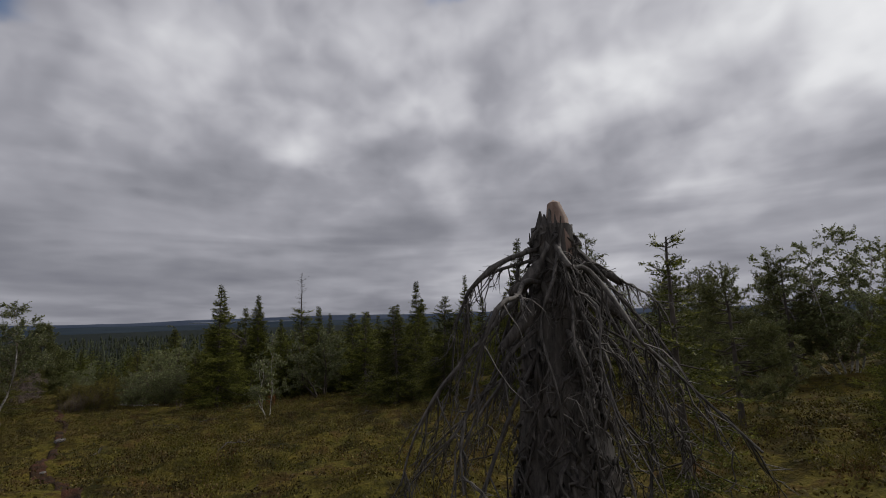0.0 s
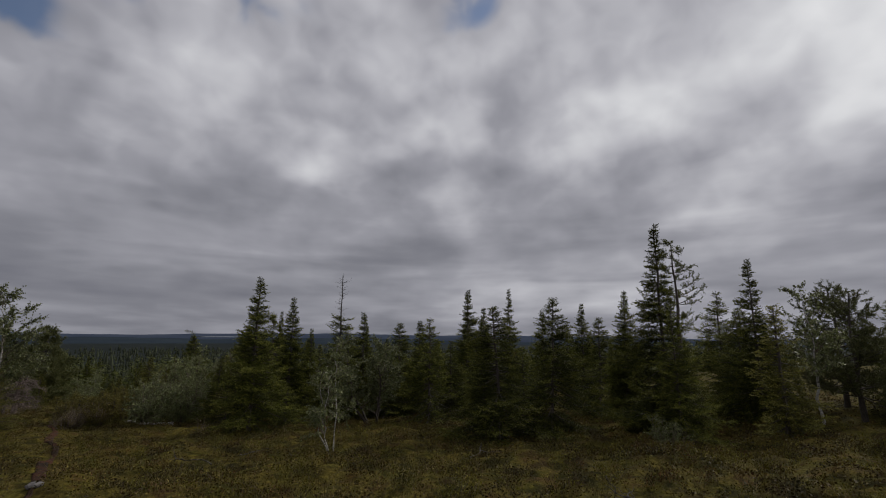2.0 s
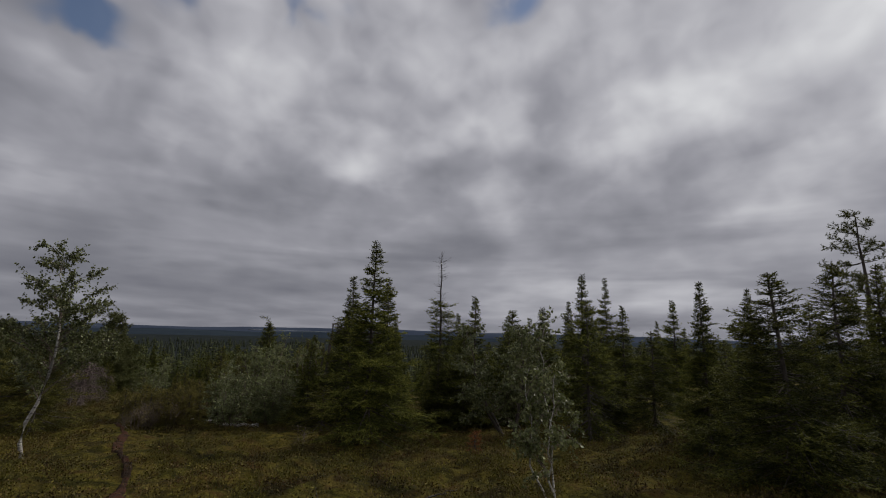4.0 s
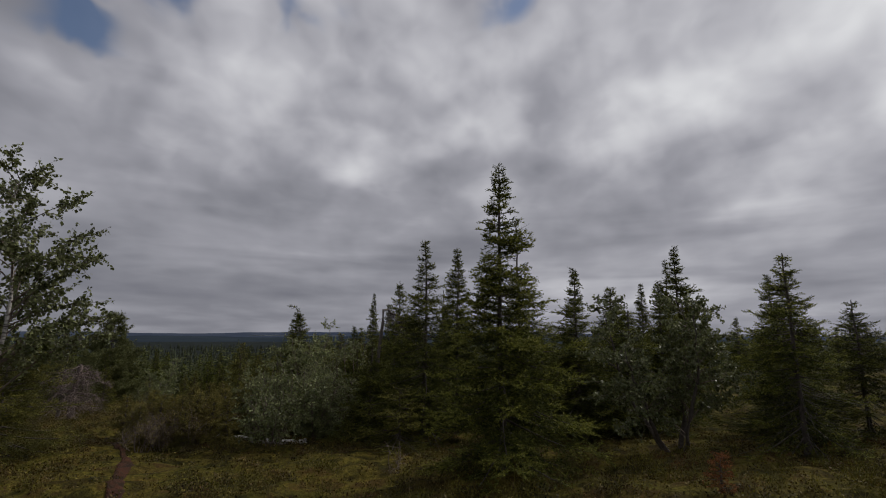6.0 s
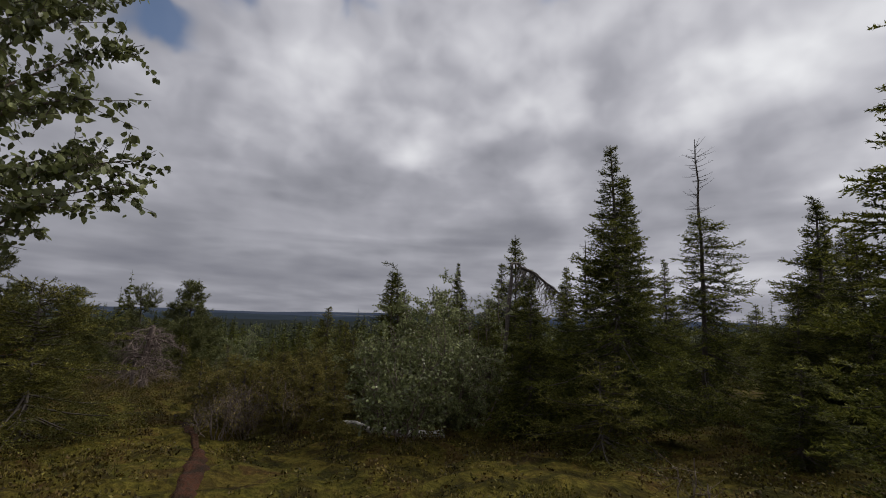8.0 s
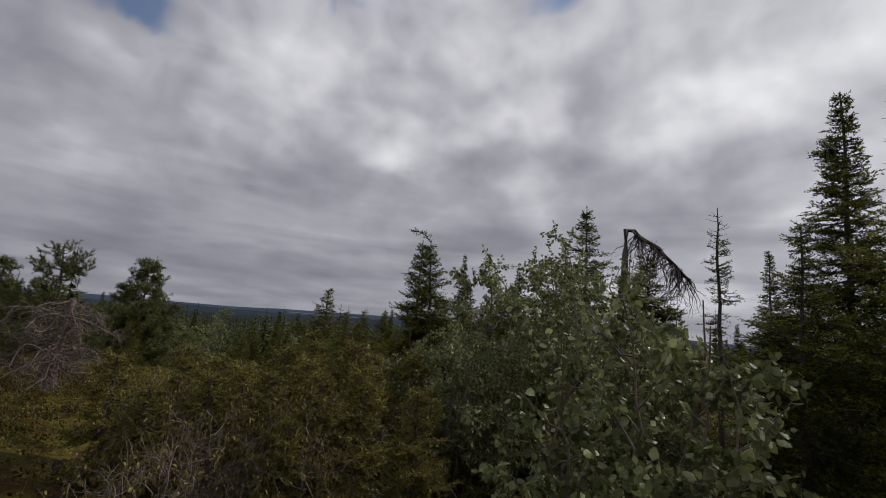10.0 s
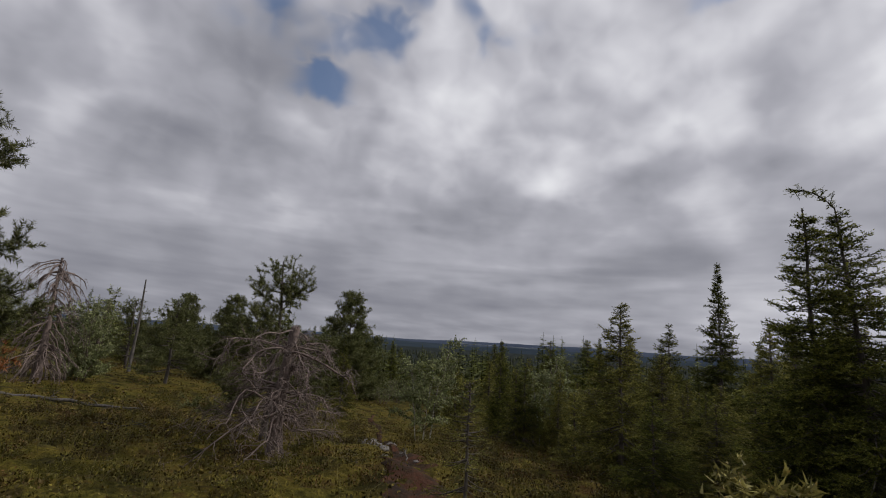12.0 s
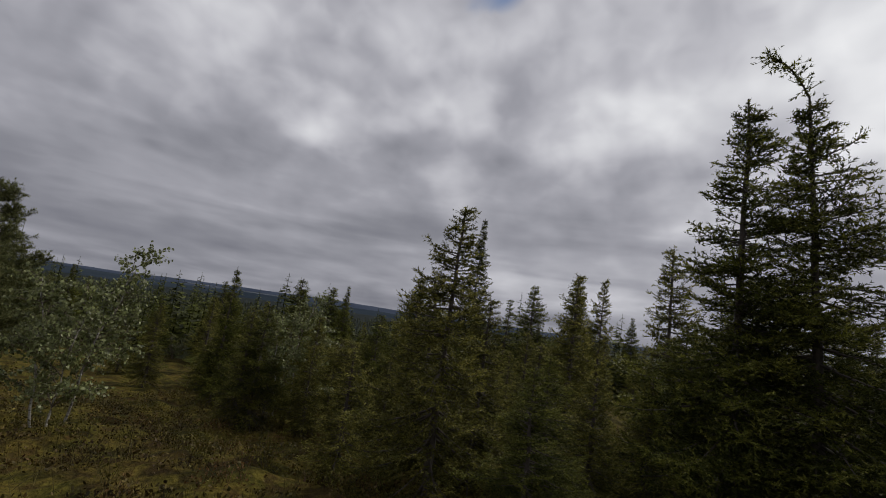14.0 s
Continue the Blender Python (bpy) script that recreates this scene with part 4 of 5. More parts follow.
MID = "mid-sized dark green spruce on the slope"
FAR = "small far spruce standing in the valley forest"
for which, x, y, h, turn, fat in (
    (6, 3.5, 15.2, 3.0, 130, 1.25), (7, -4.0, 25.9, 2.7, 220, 1.1), (7, -4.3, 28.3, 2.5, 40, 1.2), (6, -3.0, 29.9, 3.2, 300, 0.9),
    (0, 8.2, 29.8, 6.3, 40, 1.0), (1, 15.5, 39.7, 8.4, 80, 0.9), (3, -2.4, 33.4, 5.8, 120, 0.8), (0, 1.75, 26.15, 4.5, 250, 1.1),
    (2, 9.9, 34.5, 5.9, 20, 0.9), (3, -11.3, 43.0, 3.4, 60, 0.6), (4, -5.25, 37.9, 3.3, 10, 0.9), (2, -2.3, 49.2, 7.7, 70, 0.7), (5, -2.9, 55.0, 6.1, 130, 0.9),
    (0, 10.6, 14.2, 4.3, 140, 0.8), (4, 9.0, 12.4, 2.9, 200, 1.1), (2, 9.4, 17.9, 4.1, 90, 1.0), (6, 9.8, 20.1, 3.5, 10, 1.0), (7, 8.3, 4.3, 2.75, 30, 0.8),
    (3, 9.4, 18.0, 3.3, 260, 1.0), (0, 4.3, 25.8, 4.0, 15, 1.2), (7, 6.9, 13.2, 3.0, 100, 1.0), (2, 4.1, 17.6, 3.5, 200, 0.9), (5, 5.9, 21.7, 3.1, 300, 1.2),
    (6, 3.6, 27.3, 4.1, 45, 1.1), (0, -4.25, 33.0, 3.4, 330, 1.1), (7, -2.8, 33.7, 4.6, 75, 0.9), (4, -4.7, 36.3, 3.6, 160, 0.9), (4, -4.0, 39.6, 3.8, 220, 0.7),
    (4, -3.55, 39.3, 3.7, 310, 0.6), (5, -7.8, 39.3, 3.2, 20, 0.8), (4, -6.7, 36.6, 1.9, 100, 1.3), (4, -7.9, 35.9, 2.2, 10, 1.2), (6, -7.4, 35.2, 1.6, 80, 1.2),
    (4, -9.4, 36.2, 1.5, 180, 1.3), (4, -8.3, 36.8, 2.5, 280, 1.0), (6, -5.6, 35.2, 2.2, 10, 1.2), (7, 0.2, 25.0, 2.6, 210, 1.3), (6, -1.4, 23.4, 1.3, 330, 1.5),
    (0, 6.8, 24.5, 4.0, 280, 1.0), (2, 11.8, 24.0, 4.6, 65, 1.0), (5, 13.8, 18.2, 4.2, 100, 1.0), (7, 5.8, 30.5, 4.5, 130, 1.0), (2, -0.2, 34.5, 4.6, 20, 1.0),
    (1, 3.0, 33.5, 5.0, 190, 1.0), (0, 12.5, 29.0, 5.0, 210, 1.0), (7, 17.0, 12.5, 4.0, 70, 1.0), (5, 18.0, 9.0, 3.8, 10, 1.0), (6, -3.0, 36.6, 3.0, 50, 1.2),
    (4, -6.4, 42.0, 3.0, 140, 1.0), (5, -9.6, 44.5, 3.2, 50, 0.9), (4, -12.0, 46.5, 2.8, 250, 1.0), (3, -13.6, 25.4, 1.6, 40, 1.1), (5, -15.3, 29.4, 2.0, 90, 1.2), (7, 0.9, 24.6, 3.3, 30, 1.4), (7, 4.7, 22.4, 3.0, 150, 1.4), (6, 2.7, 25.1, 3.1, 250, 1.4), (6, 6.2, 19.2, 2.4, 80, 1.3), (6, -8.6, 33.6, 1.3, 60, 1.2), (4, -7.6, 34.2, 1.5, 10, 1.4), (6, -5.5, 32.6, 1.6, 40, 1.3), (7, -5.0, 32.9, 2.3, 10, 1.2), (7, -4.7, 33.9, 2.7, 70, 1.2), (7, 11.6, 15.6, 3.0, 30, 1.3), (6, 13.2, 16.6, 3.2, 120, 1.4), (5, 15.2, 13.6, 3.2, 220, 1.3), (7, 9.2, 15.9, 2.4, 320, 1.3), (6, 14.0, 11.8, 2.4, 10, 1.4),
):
    plant(which, x, y, h, turn, MID if y < 45 else FAR, fat)

rng = rngs(77)
count = 0
while count < 150:
    r, az = 30 + 50 * rng.random() ** 0.9, radians(rng.uniform(-64, 58))
    x, y = math.sin(az) * r - 6, math.cos(az) * r + 12
    if y < 44 or abs(x - float(trail_x(min(y, 48.0)))) < 1.5 or (x < -14 and y < 52):
        continue
    plant(int(rng.integers(0, 8)), x, y, rng.uniform(2.9, 5.0) * (1.25 if rng.random() < 0.12 else 1), rng.uniform(0, 360), FAR, rng.uniform(0.75, 1.2))
    count += 1


def wood_edge(count, seed, r0, r1):
    """Small spruces of the forest edge: a stem and ragged sprays, too many to count."""
    rng = rngs(seed)
    r, az = r0 + (r1 - r0) * rng.random(count) ** 0.8, np.radians(rng.uniform(-66, 60, count))
    x, y = np.sin(az) * r - 6, np.cos(az) * r + 12
    keep = (y > 58) & ~((x < -14) & (y < 60))
    x, y = x[keep], y[keep]
    n = len(x)
    h = rng.uniform(3.0, 5.8, n) * np.where(rng.random(n) < 0.1, 1.35, 1)
    w = h * rng.uniform(0.16, 0.28, n)
    m = 80 if r1 < 120 else 40
    s = rng.random((n, m)) ** 0.9 * 0.97
    a = rng.random((n, m)) * 2 * np.pi
    ln = w[:, None] * (1 - s) ** 0.8 * rng.uniform(0.6, 1.25, (n, m)) + 0.06
    c = np.stack([x, y, ground_z(x, y)], -1)[:, None]
    hor = np.stack([np.cos(a), np.sin(a), 0 * a], -1)
    side = np.stack([-np.sin(a), np.cos(a), 0 * a], -1)
    up = np.array([0, 0, 1.0])
    root = c + up * (s * h[:, None])[..., None]
    tip = root + hor * ln[..., None] + up * (ln * rng.uniform(-0.45, 0.25, (n, m)))[..., None]
    mid = root * 0.45 + tip * 0.55 - up * (ln * 0.16)[..., None]
    wd = (ln * rng.uniform(0.20, 0.42, (n, m)) * (1 if r1 < 120 else 1.6))[..., None]
    v = np.stack([root, mid + side * wd, tip, mid - side * wd], 2).reshape(-1, 3)
    b = Build()
    b.add(v, np.arange(len(v)).reshape(-1, 4))
    foot = c[:, 0]
    b.prisms(foot - up * 0.1, foot + up * h[:, None], 0.02 + 0.008 * h, np.full(n, 0.01))
    tagged(new("forest_edge", b.mesh("forest_edge", M_NEEDLE)), "small dark spruces crowding the forest edge", "forest", kind="stuff")


wood_edge(1500, 301, 42, 100)
wood_edge(2200, 302, 90, 190)

# ---- pines ----
P = pine(-21.7, 55.3, 6.5, 2.9, 51, "broad dense dark pine standing above the valley forest", 0.04, 1.5, per_whorl=(6, 9), tuft=2.2, step=0.26, cone=True)
G = pine(17.4, 23.7, 7.8, 1.8, 52, "tall pine with a bare stem and a tufted head", 0.42, 1.6)
RT = pine(-15.1, 35.0, 3.4, 1.35, 53, "wind-worn pine with a tufted spire and wide low limbs", 0.2, 1.5, per_whorl=(3, 6), tuft=1.0, step=0.19, cone=True)
LP = pine(-16.0, 30.0, 3.9, 1.1, 54, "bushy pine with a few rust-brown dead tufts", 0.06, 2.4, rust=True)


def plant_pine(ob, h0, x, y, h, turn, label):
    s = h / h0
    return tagged(copy_thing(ob, pose(x, y, gz(x, y) - 0.05, 0, 0, turn) @ Matrix.Scale(s, 4)), label)


for ob, h0, x, y, h, turn in ((RT, 3.4, 12.8, 13.2, 3.4, 90), (RT, 3.4, 11.9, 11.0, 3.3, 60), (RT, 3.4, 7.0, 5.9, 2.6, 200), (RT, 3.4, -25.7, 44.7, 3.7, 20), 
                               (P, 6.5, -28.0, 52.0, 5.0, 120), (RT, 3.4, -33.0, 50.0, 4.0, 240), (RT, 3.4, 15.0, 15.0, 3.9, 210), (RT, 3.4, 13.6, 9.6, 3.4, 150), (P, 6.5, -36.0, 58.0, 5.5, 10)):
    plant_pine(ob, h0, x, y, h, turn, "wind-worn fell pine among the spruces")

# ---- birches and shrubs ----
birch(-8.95, 20.3, 4.0, 2.1, 61, "airy mountain birch with small grey-green leaves", 1, 7, 0.042, trunk_r=0.045, lean=(0.12, 0), bare=0.30, upright=0.75, twig_n=2.2)
birch(14.4, 8.8, 4.3, 1.9, 62, "broad leafy mountain birch", 6, 8, 0.045, bare=0.10, twig_n=1.4)
birch(10.6, 12.7, 3.2, 1.2, 63, "mountain birch with a pale leaning stem", 1, 7, 0.045, trunk_r=0.05, lean=(-0.25, 0), bare=0.35, twig_n=1.6)
birch(1.65, 22.2, 3.0, 1.6, 65, "crooked leafy birch with a dark twisted stem", 4, 9, 0.05, trunk_r=0.06, bark=M_BRANCH, lean=(-0.45, -0.1), bare=0.14, twig_n=1.6)
birch(-0.37, 15.15, 2.4, 0.75, 66, "young birch with loose pale leaves", 3, 9, 0.042, trunk_r=0.016, bare=0.25, twig_n=1.5)
BIG = birch(-5.65, 28.1, 3.1, 1.2, 77, "dense round birch bush with grey-green leaves", 9, 9, 0.040, trunk_r=0.03, bark=M_SHRUB_WOOD, bare=0.05, twig_n=1.5, name="birch_bush", group="birch bushes")
birch(-4.6, 28.4, 2.9, 1.0, 68, "tall birch bush rising over the thicket", 5, 8, 0.036, trunk_r=0.03, bark=M_SHRUB_WOOD, bare=0.2, name="birch_bush", group="birch bushes")
FB = birch(-7.0, 27.5, 1.7, 1.2, 69, "leafy birch shoots growing from a fallen stem", 7, 8, 0.034, trunk_r=0.02, bark=M_SHRUB_WOOD, bare=0.1, name="birch_bush", group="birch bushes")
W5 = birch(-12.7, 38.0, 2.4, 0.85, 70, "slim leafy birch on the slope", 3, 9, 0.042, trunk_r=0.022, bare=0.24, twig_n=1.9, name="birch_tree")
birch(-6.2, 24.95, 1.7, 0.9, 78, "leafy willow bush with large dull green leaves", 8, 7, 0.05, trunk_r=0.014, bark=M_SHRUB_WOOD, bare=0.15, twig_n=1.2, name="willow_bush", category="bush", group="birch bushes")
SH = birch(-7.6, 27.9, 0.95, 0.55, 71, "yellow-olive shrub with drooping leaves", 7, 6, 0.038, M_SHRUB_LEAF, M_SHRUB_WOOD, 0.012, bare=0.22, twig_n=1.5, hang=1.6, aspect=0.4, name="heath_shrub", category="shrub", group="shrub thicket")
SH2 = birch(-8.3, 28.6, 0.85, 0.6, 72, "brown-stemmed olive shrub, half bare", 12, 2, 0.032, M_SHRUB_LEAF, M_SHRUB_WOOD, 0.014, bare=0.45, twig_n=0.5, hang=1.2, aspect=0.45, name="heath_shrub", category="shrub", group="shrub thicket")
rng = rngs(88)
count = 0
while count < 44:
    x, y = rng.uniform(-9.6, -5.2), rng.uniform(25.5, 28.5)
    off = x - float(trail_x(y))
    if off < 0.6 or (y < 26.8 and x > -7.9) or (x + 5.65) ** 2 + (y - 28.1) ** 2 < 1.0:
        continue
    ob = SH if rng.random() < 0.5 else SH2
    copy_thing(ob, pose(x, y, gz(x, y) - 0.04, 0, 0, rng.uniform(0, 360)) @ Matrix.Scale(rng.uniform(0.65, 1.1), 4))
    count += 1
for ob, x, y, s, turn, label in ((BIG, -6.6, 27.2, 0.62, 60, ""), (BIG, -5.3, 26.7, 0.62, 200, ""), (FB, -4.9, 26.9, 1.1, 160, ""), (W5, -9.8, 40.5, 1.0, 30, "pale-stemmed birch on the slope"), (BIG, -25.7, 40.6, 1.05, 40, "bright leafy bush at the edge of the clearing"),
                                 (FB, 6.0, 12.6, 0.45, 90, ""), 
                                 (FB, 12.0, 10.2, 0.5, 10, "")):
    c = copy_thing(ob, pose(x, y, gz(x, y) - 0.05, 0, 0, turn) @ Matrix.Scale(s, 4))
    if label:
        tagged(c, label)

SPRIG = spruce(-9.74, 26.78, 1.15, 0.40, 74, "spindly young spruce with drooping yellow-olive twigs", 1.7, 0.10, 0.55, 1.0, 0.085, needle=M_SAPLING, trunk_r=0.010, group="drooping saplings by the trail")
for x, y, s, turn in ((-9.4, 27.3, 0.9, 40), (-9.0, 27.05, 1.0, 100), (-8.72, 26.8, 0.95, 160), (-8.45, 27.3, 1.05, 220), (-9.25, 26.25, 0.78, 280), (-8.9, 26.5, 0.85, 310), (-8.4, 26.35, 0.9, 20), (-8.0, 26.05, 0.88, 75),
                      (-7.7, 26.3, 0.95, 130), (-8.6, 27.9, 1.0, 190), (-8.2, 27.0, 0.95, 330), (-7.6, 27.0, 1.0, 5), (-8.15, 25.75, 0.7, 60), (-7.3, 25.9, 0.9, 200), (-9.9, 27.5, 0.8, 15), (-9.55, 28.0, 1.0, 95), (-9.1, 28.5, 0.9, 215), (-8.3, 28.3, 1.1, 265), (-7.8, 27.6, 1.15, 300), (-7.2, 27.3, 1.1, 145)):
    copy_thing(SPRIG, pose(x, y, gz(x, y) - 0.04, 0, 0, turn) @ Matrix.Scale(s, 4))
for ob, x, y, s, turn in ((SH, -8.65, 26.9, 0.95, 220), (SH2, -9.2, 27.4, 1.0, 300), (SH, -8.1, 26.2, 0.9, 80), (SH, -7.6, 26.6, 0.9, 170), (SH2, -8.9, 28.0, 1.0, 10), (SH2, -8.95, 25.55, 0.85, 40), (SH2, -8.1, 25.9, 0.8, 250), (SH2, -8.7, 26.0, 0.9, 200), (SH2, -9.1, 26.4, 0.9, 75)):
    copy_thing(ob, pose(x, y, gz(x, y) - 0.04, 0, 0, turn) @ Matrix.Scale(s, 4))
# young spruces crowding the lower slope
rng = rngs(111)
count = 0
while count < 40:
    x, y = rng.uniform(-10.5, -2.5), rng.uniform(34.4, 47)
    if x - float(trail_x(y)) < 4.0 or (x + 6.4) ** 2 + (y - 33.4) ** 2 < 0.8:
        continue
    ob, h0 = ((S, 2.95), (S, 2.95), (S, 2.95), (BUSHY, 1.9))[int(rng.integers(0, 4))]
    s = rng.uniform(1.0, 2.2) / h0
    tagged(copy_thing(ob, pose(x, y, gz(x, y) - 0.05, 0, 0, rng.uniform(0, 360)) @ Matrix.Diagonal((s * 1.1, s * 1.1, s, 1))), "young olive-green spruce on the lower slope")
    count += 1
# leafy undergrowth between the trees farther down
rng = rngs(99)
for _ in range(130):
    r, az = 24 + 45 * rng.random(), radians(rng.uniform(-58, 52))
    x, y = math.sin(az) * r - 6, math.cos(az) * r + 10
    if y > 37 and abs(x - float(trail_x(min(y, 48.0)))) > 1.2 and not (x < -14 and y < 50):
        ob = (FB, FB, BUSHY, S)[int(rng.integers(0, 4))]
        copy_thing(ob, pose(x, y, gz(x, y) - 0.05, 0, 0, rng.uniform(0, 360)) @ Matrix.Scale(rng.uniform(0.7, 1.2), 4))

# young growth that fills the slope below the trail
rng = rngs(97)
count = 0
while count < 46:
    x, y = rng.uniform(-19.0, -3.0), rng.uniform(38.5, 54.0)
    if abs(x - float(trail_x(y))) < 1.2 or (y < 41 and x < -11):
        continue
    ob, h0 = ((S, 2.95), (S, 2.95), (LOW, 1.9), (Z2, 3.7))[int(rng.integers(4))]
    h = rng.uniform(1.2, 2.7) * (1.0 if ob is not LOW else 0.65)
    c = copy_thing(ob, pose(x, y, gz(x, y) - 0.05, 0, 0, rng.uniform(0, 360)) @ Matrix.Scale(h / h0, 4))
    tagged(c, "small young spruce on the slope below the trail")
    count += 1

# ---- small things on the ground ----
def fallen_log(points, r, seed, label, mat=M_BIRCH_BARK):
    rng = rngs(seed)
    x0, y0 = points[0]
    root = new("fallen_log")
    root.matrix_world = pose(x0, y0, gz(x0, y0))
    tagged(root, label, "log")
    a = np.array([(x - x0, y - y0, gz(x, y) - gz(x0, y0) + lift) for (x, y), lift in zip(points, np.linspace(r * 0.8, r * 1.6, len(points)))])
    n = 10
    line = np.stack([np.interp(np.linspace(0, 1, n), np.linspace(0, 1, len(a)), a[:, k]) for k in range(3)], -1)
    line[1:] += rng.standard_normal((n - 1, 3)) * r * 0.45
    b = Build()
    b.tube(line, np.linspace(r, r * 0.5, n), 9, True, 0.06, rng)
    part("stem", b.mesh("stem", mat, True), root)
    s = Build()
    for _ in range(9):
        q, d = at_line(line, np.array([rng.uniform(0.25, 1)]))
        v = unit(rng.standard_normal(3) + np.array([0, 0, 0.7]))
        s.tube(bent_line(q[0], q[0] + v * rng.uniform(0.2, 0.55), 6, 0.03, rng), np.linspace(0.014, 0.004, 6), 4, False)
    tagged(part("broken_limb_rest", s.mesh("broken_limb_rest", M_DEAD), root), kind="stuff")


fallen_log([(-5.5, 25.8), (-6.5, 26.0), (-7.9, 26.4)], 0.07, 91, "fallen white birch stem lying on the heath")
fallen_log([(-22.0, 35.4), (-20.6, 36.2), (-19.2, 37.0)], 0.05, 92, "long grey fallen log in the clearing", M_DEAD)


def ground_stick(x, y, length, turn, seed, r=0.012):
    rng = rngs(seed)
    root = new("dead_stick")
    root.matrix_world = pose(x, y, gz(x, y), 0, 0, turn)
    tagged(root, "pale bare dead branch lying on the heath", "stick", "dead sticks on the heath")
    b = Build()
    line = bent_line((0, 0, 0.05), (length, 0, 0.10), 8, 0.03, rng)
    b.tube(line, np.linspace(r, r * 0.4, 8), 6, True, 0.08, rng)
    part("stick", b.mesh("stick", M_DEAD, True), root)
    s = Build()
    for _ in range(7):
        q, d = at_line(line, np.array([rng.uniform(0.2, 1)]))
        v = unit(d[0] + rng.standard_normal(3) * 0.7 + np.array([0, 0, 0.3]))
        s.tube(bent_line(q[0], q[0] + v * rng.uniform(0.1, 0.35) * length, 5, 0.02, rng), np.linspace(r * 0.5, 0.003, 5), 4, False)
    tagged(part("twigwork", s.mesh("twigwork", M_DEAD), root), kind="stuff")


for k, (x, y, length, turn) in enumerate(((-2.6, 14.6, 0.8, 150), (-2.2, 15.3, 0.7, 20), (-1.0, 15.0, 0.5, 200), (0.9, 3.9, 0.9, 190), (-3.3, 10.6, 0.4, 80), (-1.0, 9.0, 0.5, 30),
                                           (2.6, 8.9, 0.6, 120), (1.9, 13.0, 0.6, 10), (-9.4, 29.6, 0.6, 70), (-17.5, 33.6, 0.9, 20), (-11.9, 33.4, 0.5, 110), (-7.2, 32.1, 0.9, 160), (9.8, 9.8, 0.9, 40), (-9.0, 31.5, 0.7, 200))):
    ground_stick(x, y, length, turn, 100 + k)


def stone(x, y, size, seed):
    rng = rngs(seed)
    bm = bmesh.new()
    bmesh.ops.create_icosphere(bm, subdivisions=2, radius=size)
    for v in bm.verts:
        n = noise.noise(v.co * (2.2 / size * 0.5) + Vector((seed, 0, 0)))
        v.co *= 1 + 0.35 * n
        v.co.z *= 0.5
    me = bpy.data.meshes.new("stone")
    bm.to_mesh(me)
    bm.free()
    me.materials.append(M_STONE)
    ob = new("stone", me)
    ob.matrix_world = pose(x, y, gz(x, y) + size * 0.22, 0, 0, rng.random() * 360)
    tagged(ob, "small pale stone on the trail", "stone", "stones on the trail")


for k, (x, y, s) in enumerate(((-4.6, 12.85, 0.10), (-3.6, 9.5, 0.05), (-11.75, 33.4, 0.05), (-12.4, 35.0, 0.05), (-13.1, 35.8, 0.14), (-13.35, 36.1, 0.18), (-13.0, 36.4, 0.12), (-13.6, 36.5, 0.16), (-12.85, 35.4, 0.10), (-12.6, 34.6, 0.09))):
    stone(x, y, s, 140 + k)

RED = spruce(-0.37, 18.81, 0.42, 0.14, 45, "tiny rust-red dead spruce seedling", 1.0, 0.1, 0.5, 0.3, 0.07, needle=M_RUST, trunk_r=0.008, group="dead seedlings")
birch(-3.9, 21.7, 0.55, 0.10, 73, "thin leafless pale sapling", 3, 1, 0.02, M_SHRUB_LEAF, M_SHRUB_WOOD, 0.006, bare=0.3, name="birch_sapling", group="saplings")


def heath_cover(name, count, x0, x1, y0, y1, leaf, tall, seed, label, near_trail, per=7):
    """Dwarf shrubs and moss tufts that cover the slope; nobody could count them."""
    rng = rngs(seed)
    x, y = rng.uniform(x0, x1, count), rng.uniform(y0, y1, count)
    off = np.abs(x - trail_x(y))
    # patchy growth
    patch = 0.6 * np.sin(x * 1.3 + 2 * np.sin(y * 0.6)) * np.sin(y * 1.1 + 1.7 * np.sin(x * 0.5)) + 0.6 * np.sin(x * 4.3 + 2.0 * np.sin(y * 2.1)) * np.sin(y * 4.9 + 1.6 * np.sin(x * 2.7))
    keep = (off > near_trail + 0.15 * rng.random(count)) & (rng.random(count) < 0.55 + 0.7 * patch)
    x, y, patch = x[keep], y[keep], patch[keep]
    n = len(x)
    z = ground_z(x, y)
    hgt = tall * (0.4 + 0.5 * rng.random(n)) * (0.7 + 0.8 * np.clip(patch, -0.6, 1))
    b = Build()
    c = np.stack([x, y, z], -1)
    lp = c[:, None] + rng.standard_normal((n, per, 3)) * np.array([0.05, 0.05, 0]) + np.array([0, 0, 1.0]) * (rng.random((n, per)) ** 0.7 * hgt[:, None])[..., None]
    b.leaves(lp.reshape(-1, 3), leaf, rng, -0.5, 0.6)
    foot = c + rng.standard_normal((n, 3)) * np.array([0.03, 0.03, 0])
    tip = foot + np.stack([rng.normal(0, 0.03, n), rng.normal(0, 0.03, n), hgt * 1.1], -1)
    b.prisms(foot, tip, np.full(n, 0.0025), np.full(n, 0.001))
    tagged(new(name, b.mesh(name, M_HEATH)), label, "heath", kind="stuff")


heath_cover("heath_near", 34000, -16, 10, 1.0, 22, 0.034, 0.13, 201, "low carpet of crowberry, bilberry and moss", 0.06)
heath_cover("heath_lower", 29000, -20, 4, 22, 44, 0.036, 0.15, 202, "low carpet of bilberry and moss lower on the slope", 0.10)
heath_cover("heath_side", 9000, 4, 22, 2, 24, 0.045, 0.13, 203, "tussocky heath under the trees", 0.3)
heath_cover("heath_clearing", 9000, -40, -16, 26, 56, 0.06, 0.16, 204, "tussocky heath of the open clearing", 0.3)


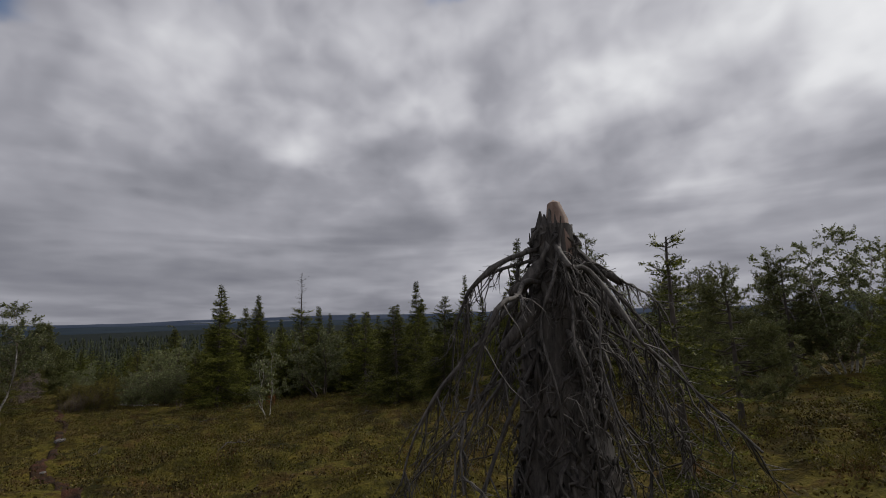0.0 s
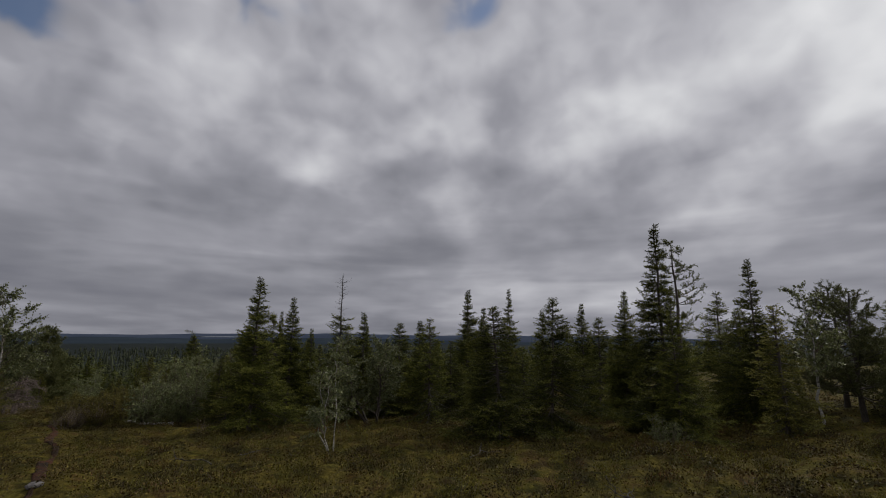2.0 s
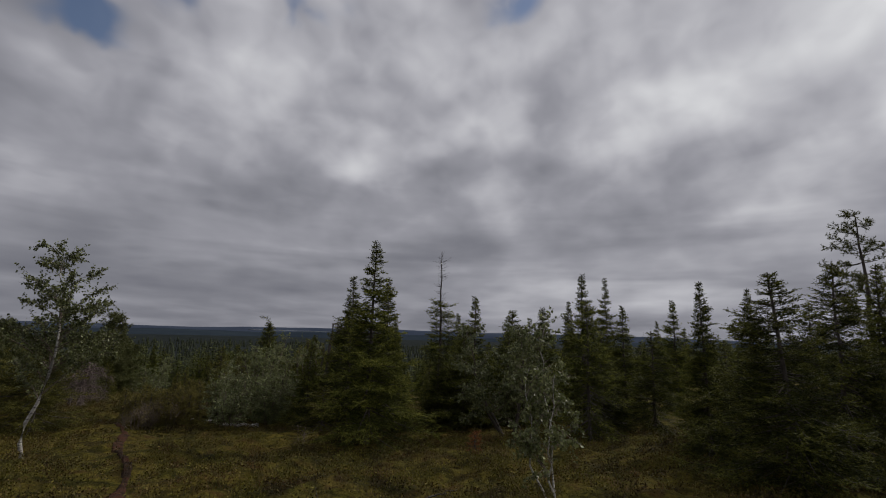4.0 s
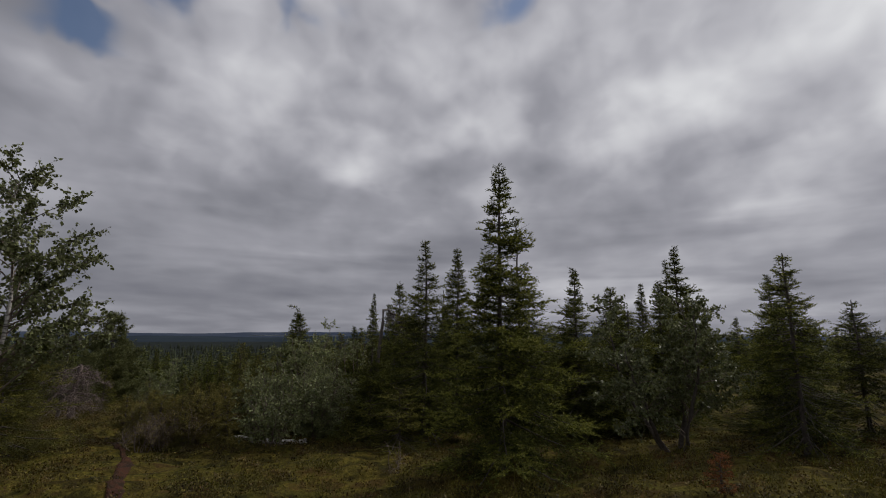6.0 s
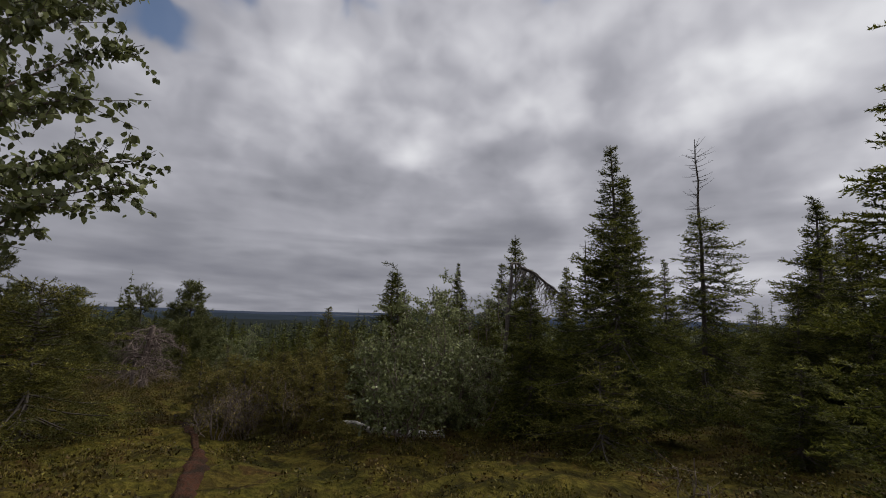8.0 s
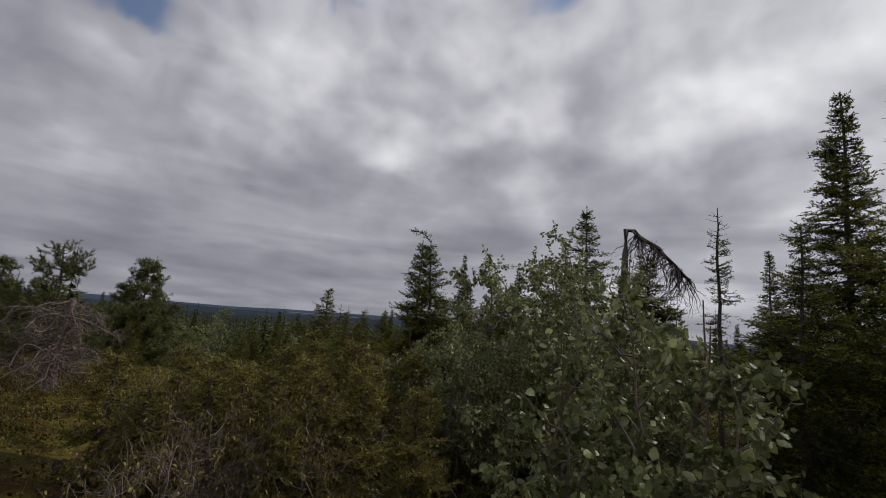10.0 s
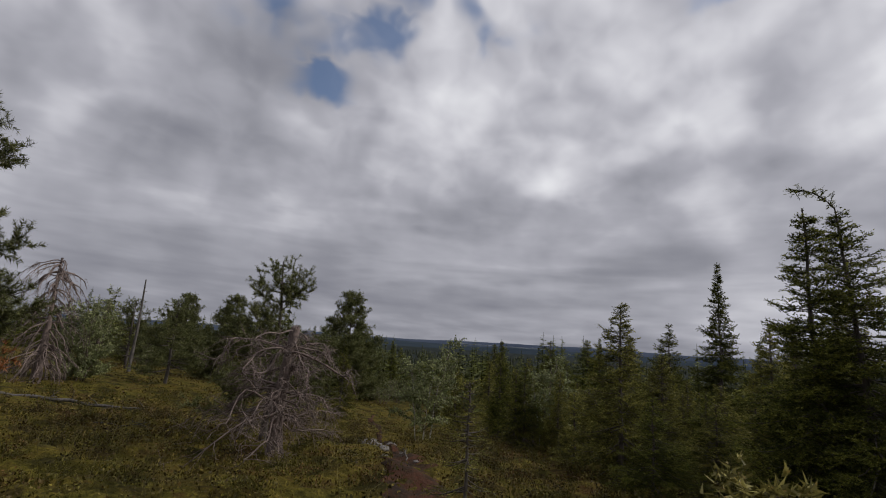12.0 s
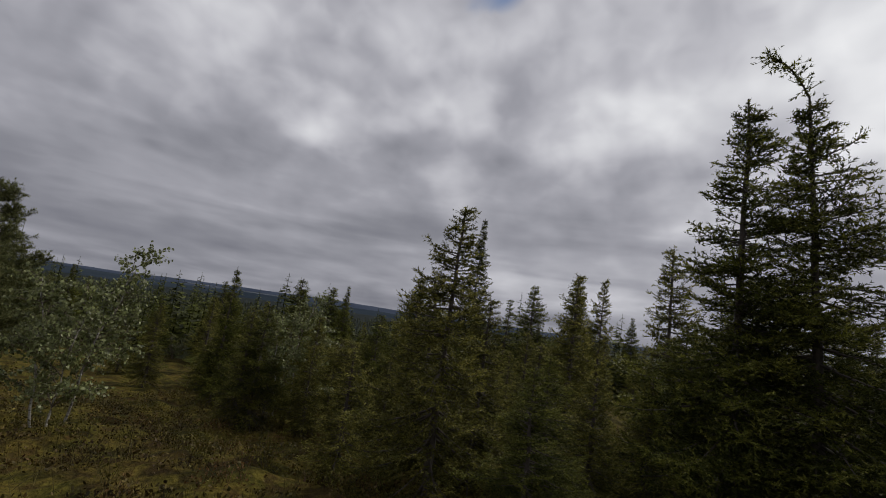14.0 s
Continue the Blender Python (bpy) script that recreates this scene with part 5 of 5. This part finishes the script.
def heather_tufts(count, x0, x1, y0, y1, seed, name="heather_tufts", mat=M_HEATHER, label="dark brown heather tufts among the moss", leaf=0.032):
    """Domes of heather, bilberry and dwarf birch between the moss."""
    rng = rngs(seed)
    b = Build()
    for _ in range(count):
        x, y = rng.uniform(x0, x1), rng.uniform(y0, y1)
        if abs(x - float(trail_x(y))) < 0.55:
            continue
        r, h = rng.uniform(0.12, 0.34), rng.uniform(0.10, 0.24)
        n = int(420 * r)
        d = unit(rng.standard_normal((n, 3)))
        d[:, 2] = np.abs(d[:, 2])
        p = d * rng.uniform(0.6, 1.0, (n, 1)) * np.array([r, r * rng.uniform(0.6, 1.0), h])
        p[:, 0] += x
        p[:, 1] += y
        p[:, 2] += ground_z(p[:, 0], p[:, 1])
        b.leaves(p, leaf, rng, -0.4, 0.5)
        m = int(60 * r)
        q = np.stack([x + rng.normal(0, r * 0.25, m), y + rng.normal(0, r * 0.25, m), np.full(m, gz(x, y))], -1)
        b.prisms(q, q + unit(rng.standard_normal((m, 3)) * np.array([0.6, 0.6, 0.1]) + np.array([0, 0, 1.0])) * h * rng.uniform(0.9, 1.5, (m, 1)), np.full(m, 0.003), np.full(m, 0.001))
    tagged(new(name, b.mesh(name, mat)), label, "heather", kind="stuff")


def dry_grass(count, x0, x1, y0, y1, seed):
    rng = rngs(seed)
    x, y = rng.uniform(x0, x1, count), rng.uniform(y0, y1, count)
    keep = (np.abs(x - trail_x(y)) > 0.2) & (np.sin(x * 1.9 + np.sin(y)) * np.sin(y * 1.6 + 1.3 * np.sin(x)) + rng.normal(0, 0.3, count) > 0.1)
    x, y = x[keep], y[keep]
    n = len(x)
    p = np.stack([x, y, ground_z(x, y)], -1)
    l = rng.uniform(0.10, 0.28, (n, 1))
    mid = p + (rng.standard_normal((n, 3)) * np.array([0.25, 0.25, 0]) + np.array([0, 0, 0.8])) * l
    tip = mid + (rng.standard_normal((n, 3)) * np.array([0.45, 0.45, 0.1]) + np.array([0.15, 0, 0.25])) * l
    b = Build()
    b.prisms(p, mid, np.full(n, 0.0026), np.full(n, 0.002))
    b.prisms(mid, tip, np.full(n, 0.002), np.full(n, 0.0007))
    tagged(new("dry_grass", b.mesh("dry_grass", M_STRAW)), "thin dry olive grass blades on the heath", "grass", kind="stuff")


heather_tufts(330, -14, 9, 4, 22, 211)
heather_tufts(260, -20, 3, 24, 42, 212)
dry_grass(9000, -13, 6, 3, 21, 213)
dry_grass(8000, -19, 0, 26, 42, 214)
heather_tufts(900, -14, 11, 3, 22, 215, "bilberry_tufts", M_BILBERRY, "yellow-green bilberry tufts on the heath", 0.03)
heather_tufts(700, -24, 0, 24, 42, 216, "bilberry_tufts", M_BILBERRY, "yellow-green bilberry tufts lower on the slope", 0.03)
heather_tufts(180, -13, 10, 3, 22, 217, "rusty_dwarf_birch", M_RUSTY, "reddish-brown dwarf birch patches on the heath", 0.026)
heather_tufts(80, -22, -6, 26, 40, 218, "rusty_dwarf_birch", M_RUSTY, "reddish-brown dwarf birch patches by the trail", 0.026)
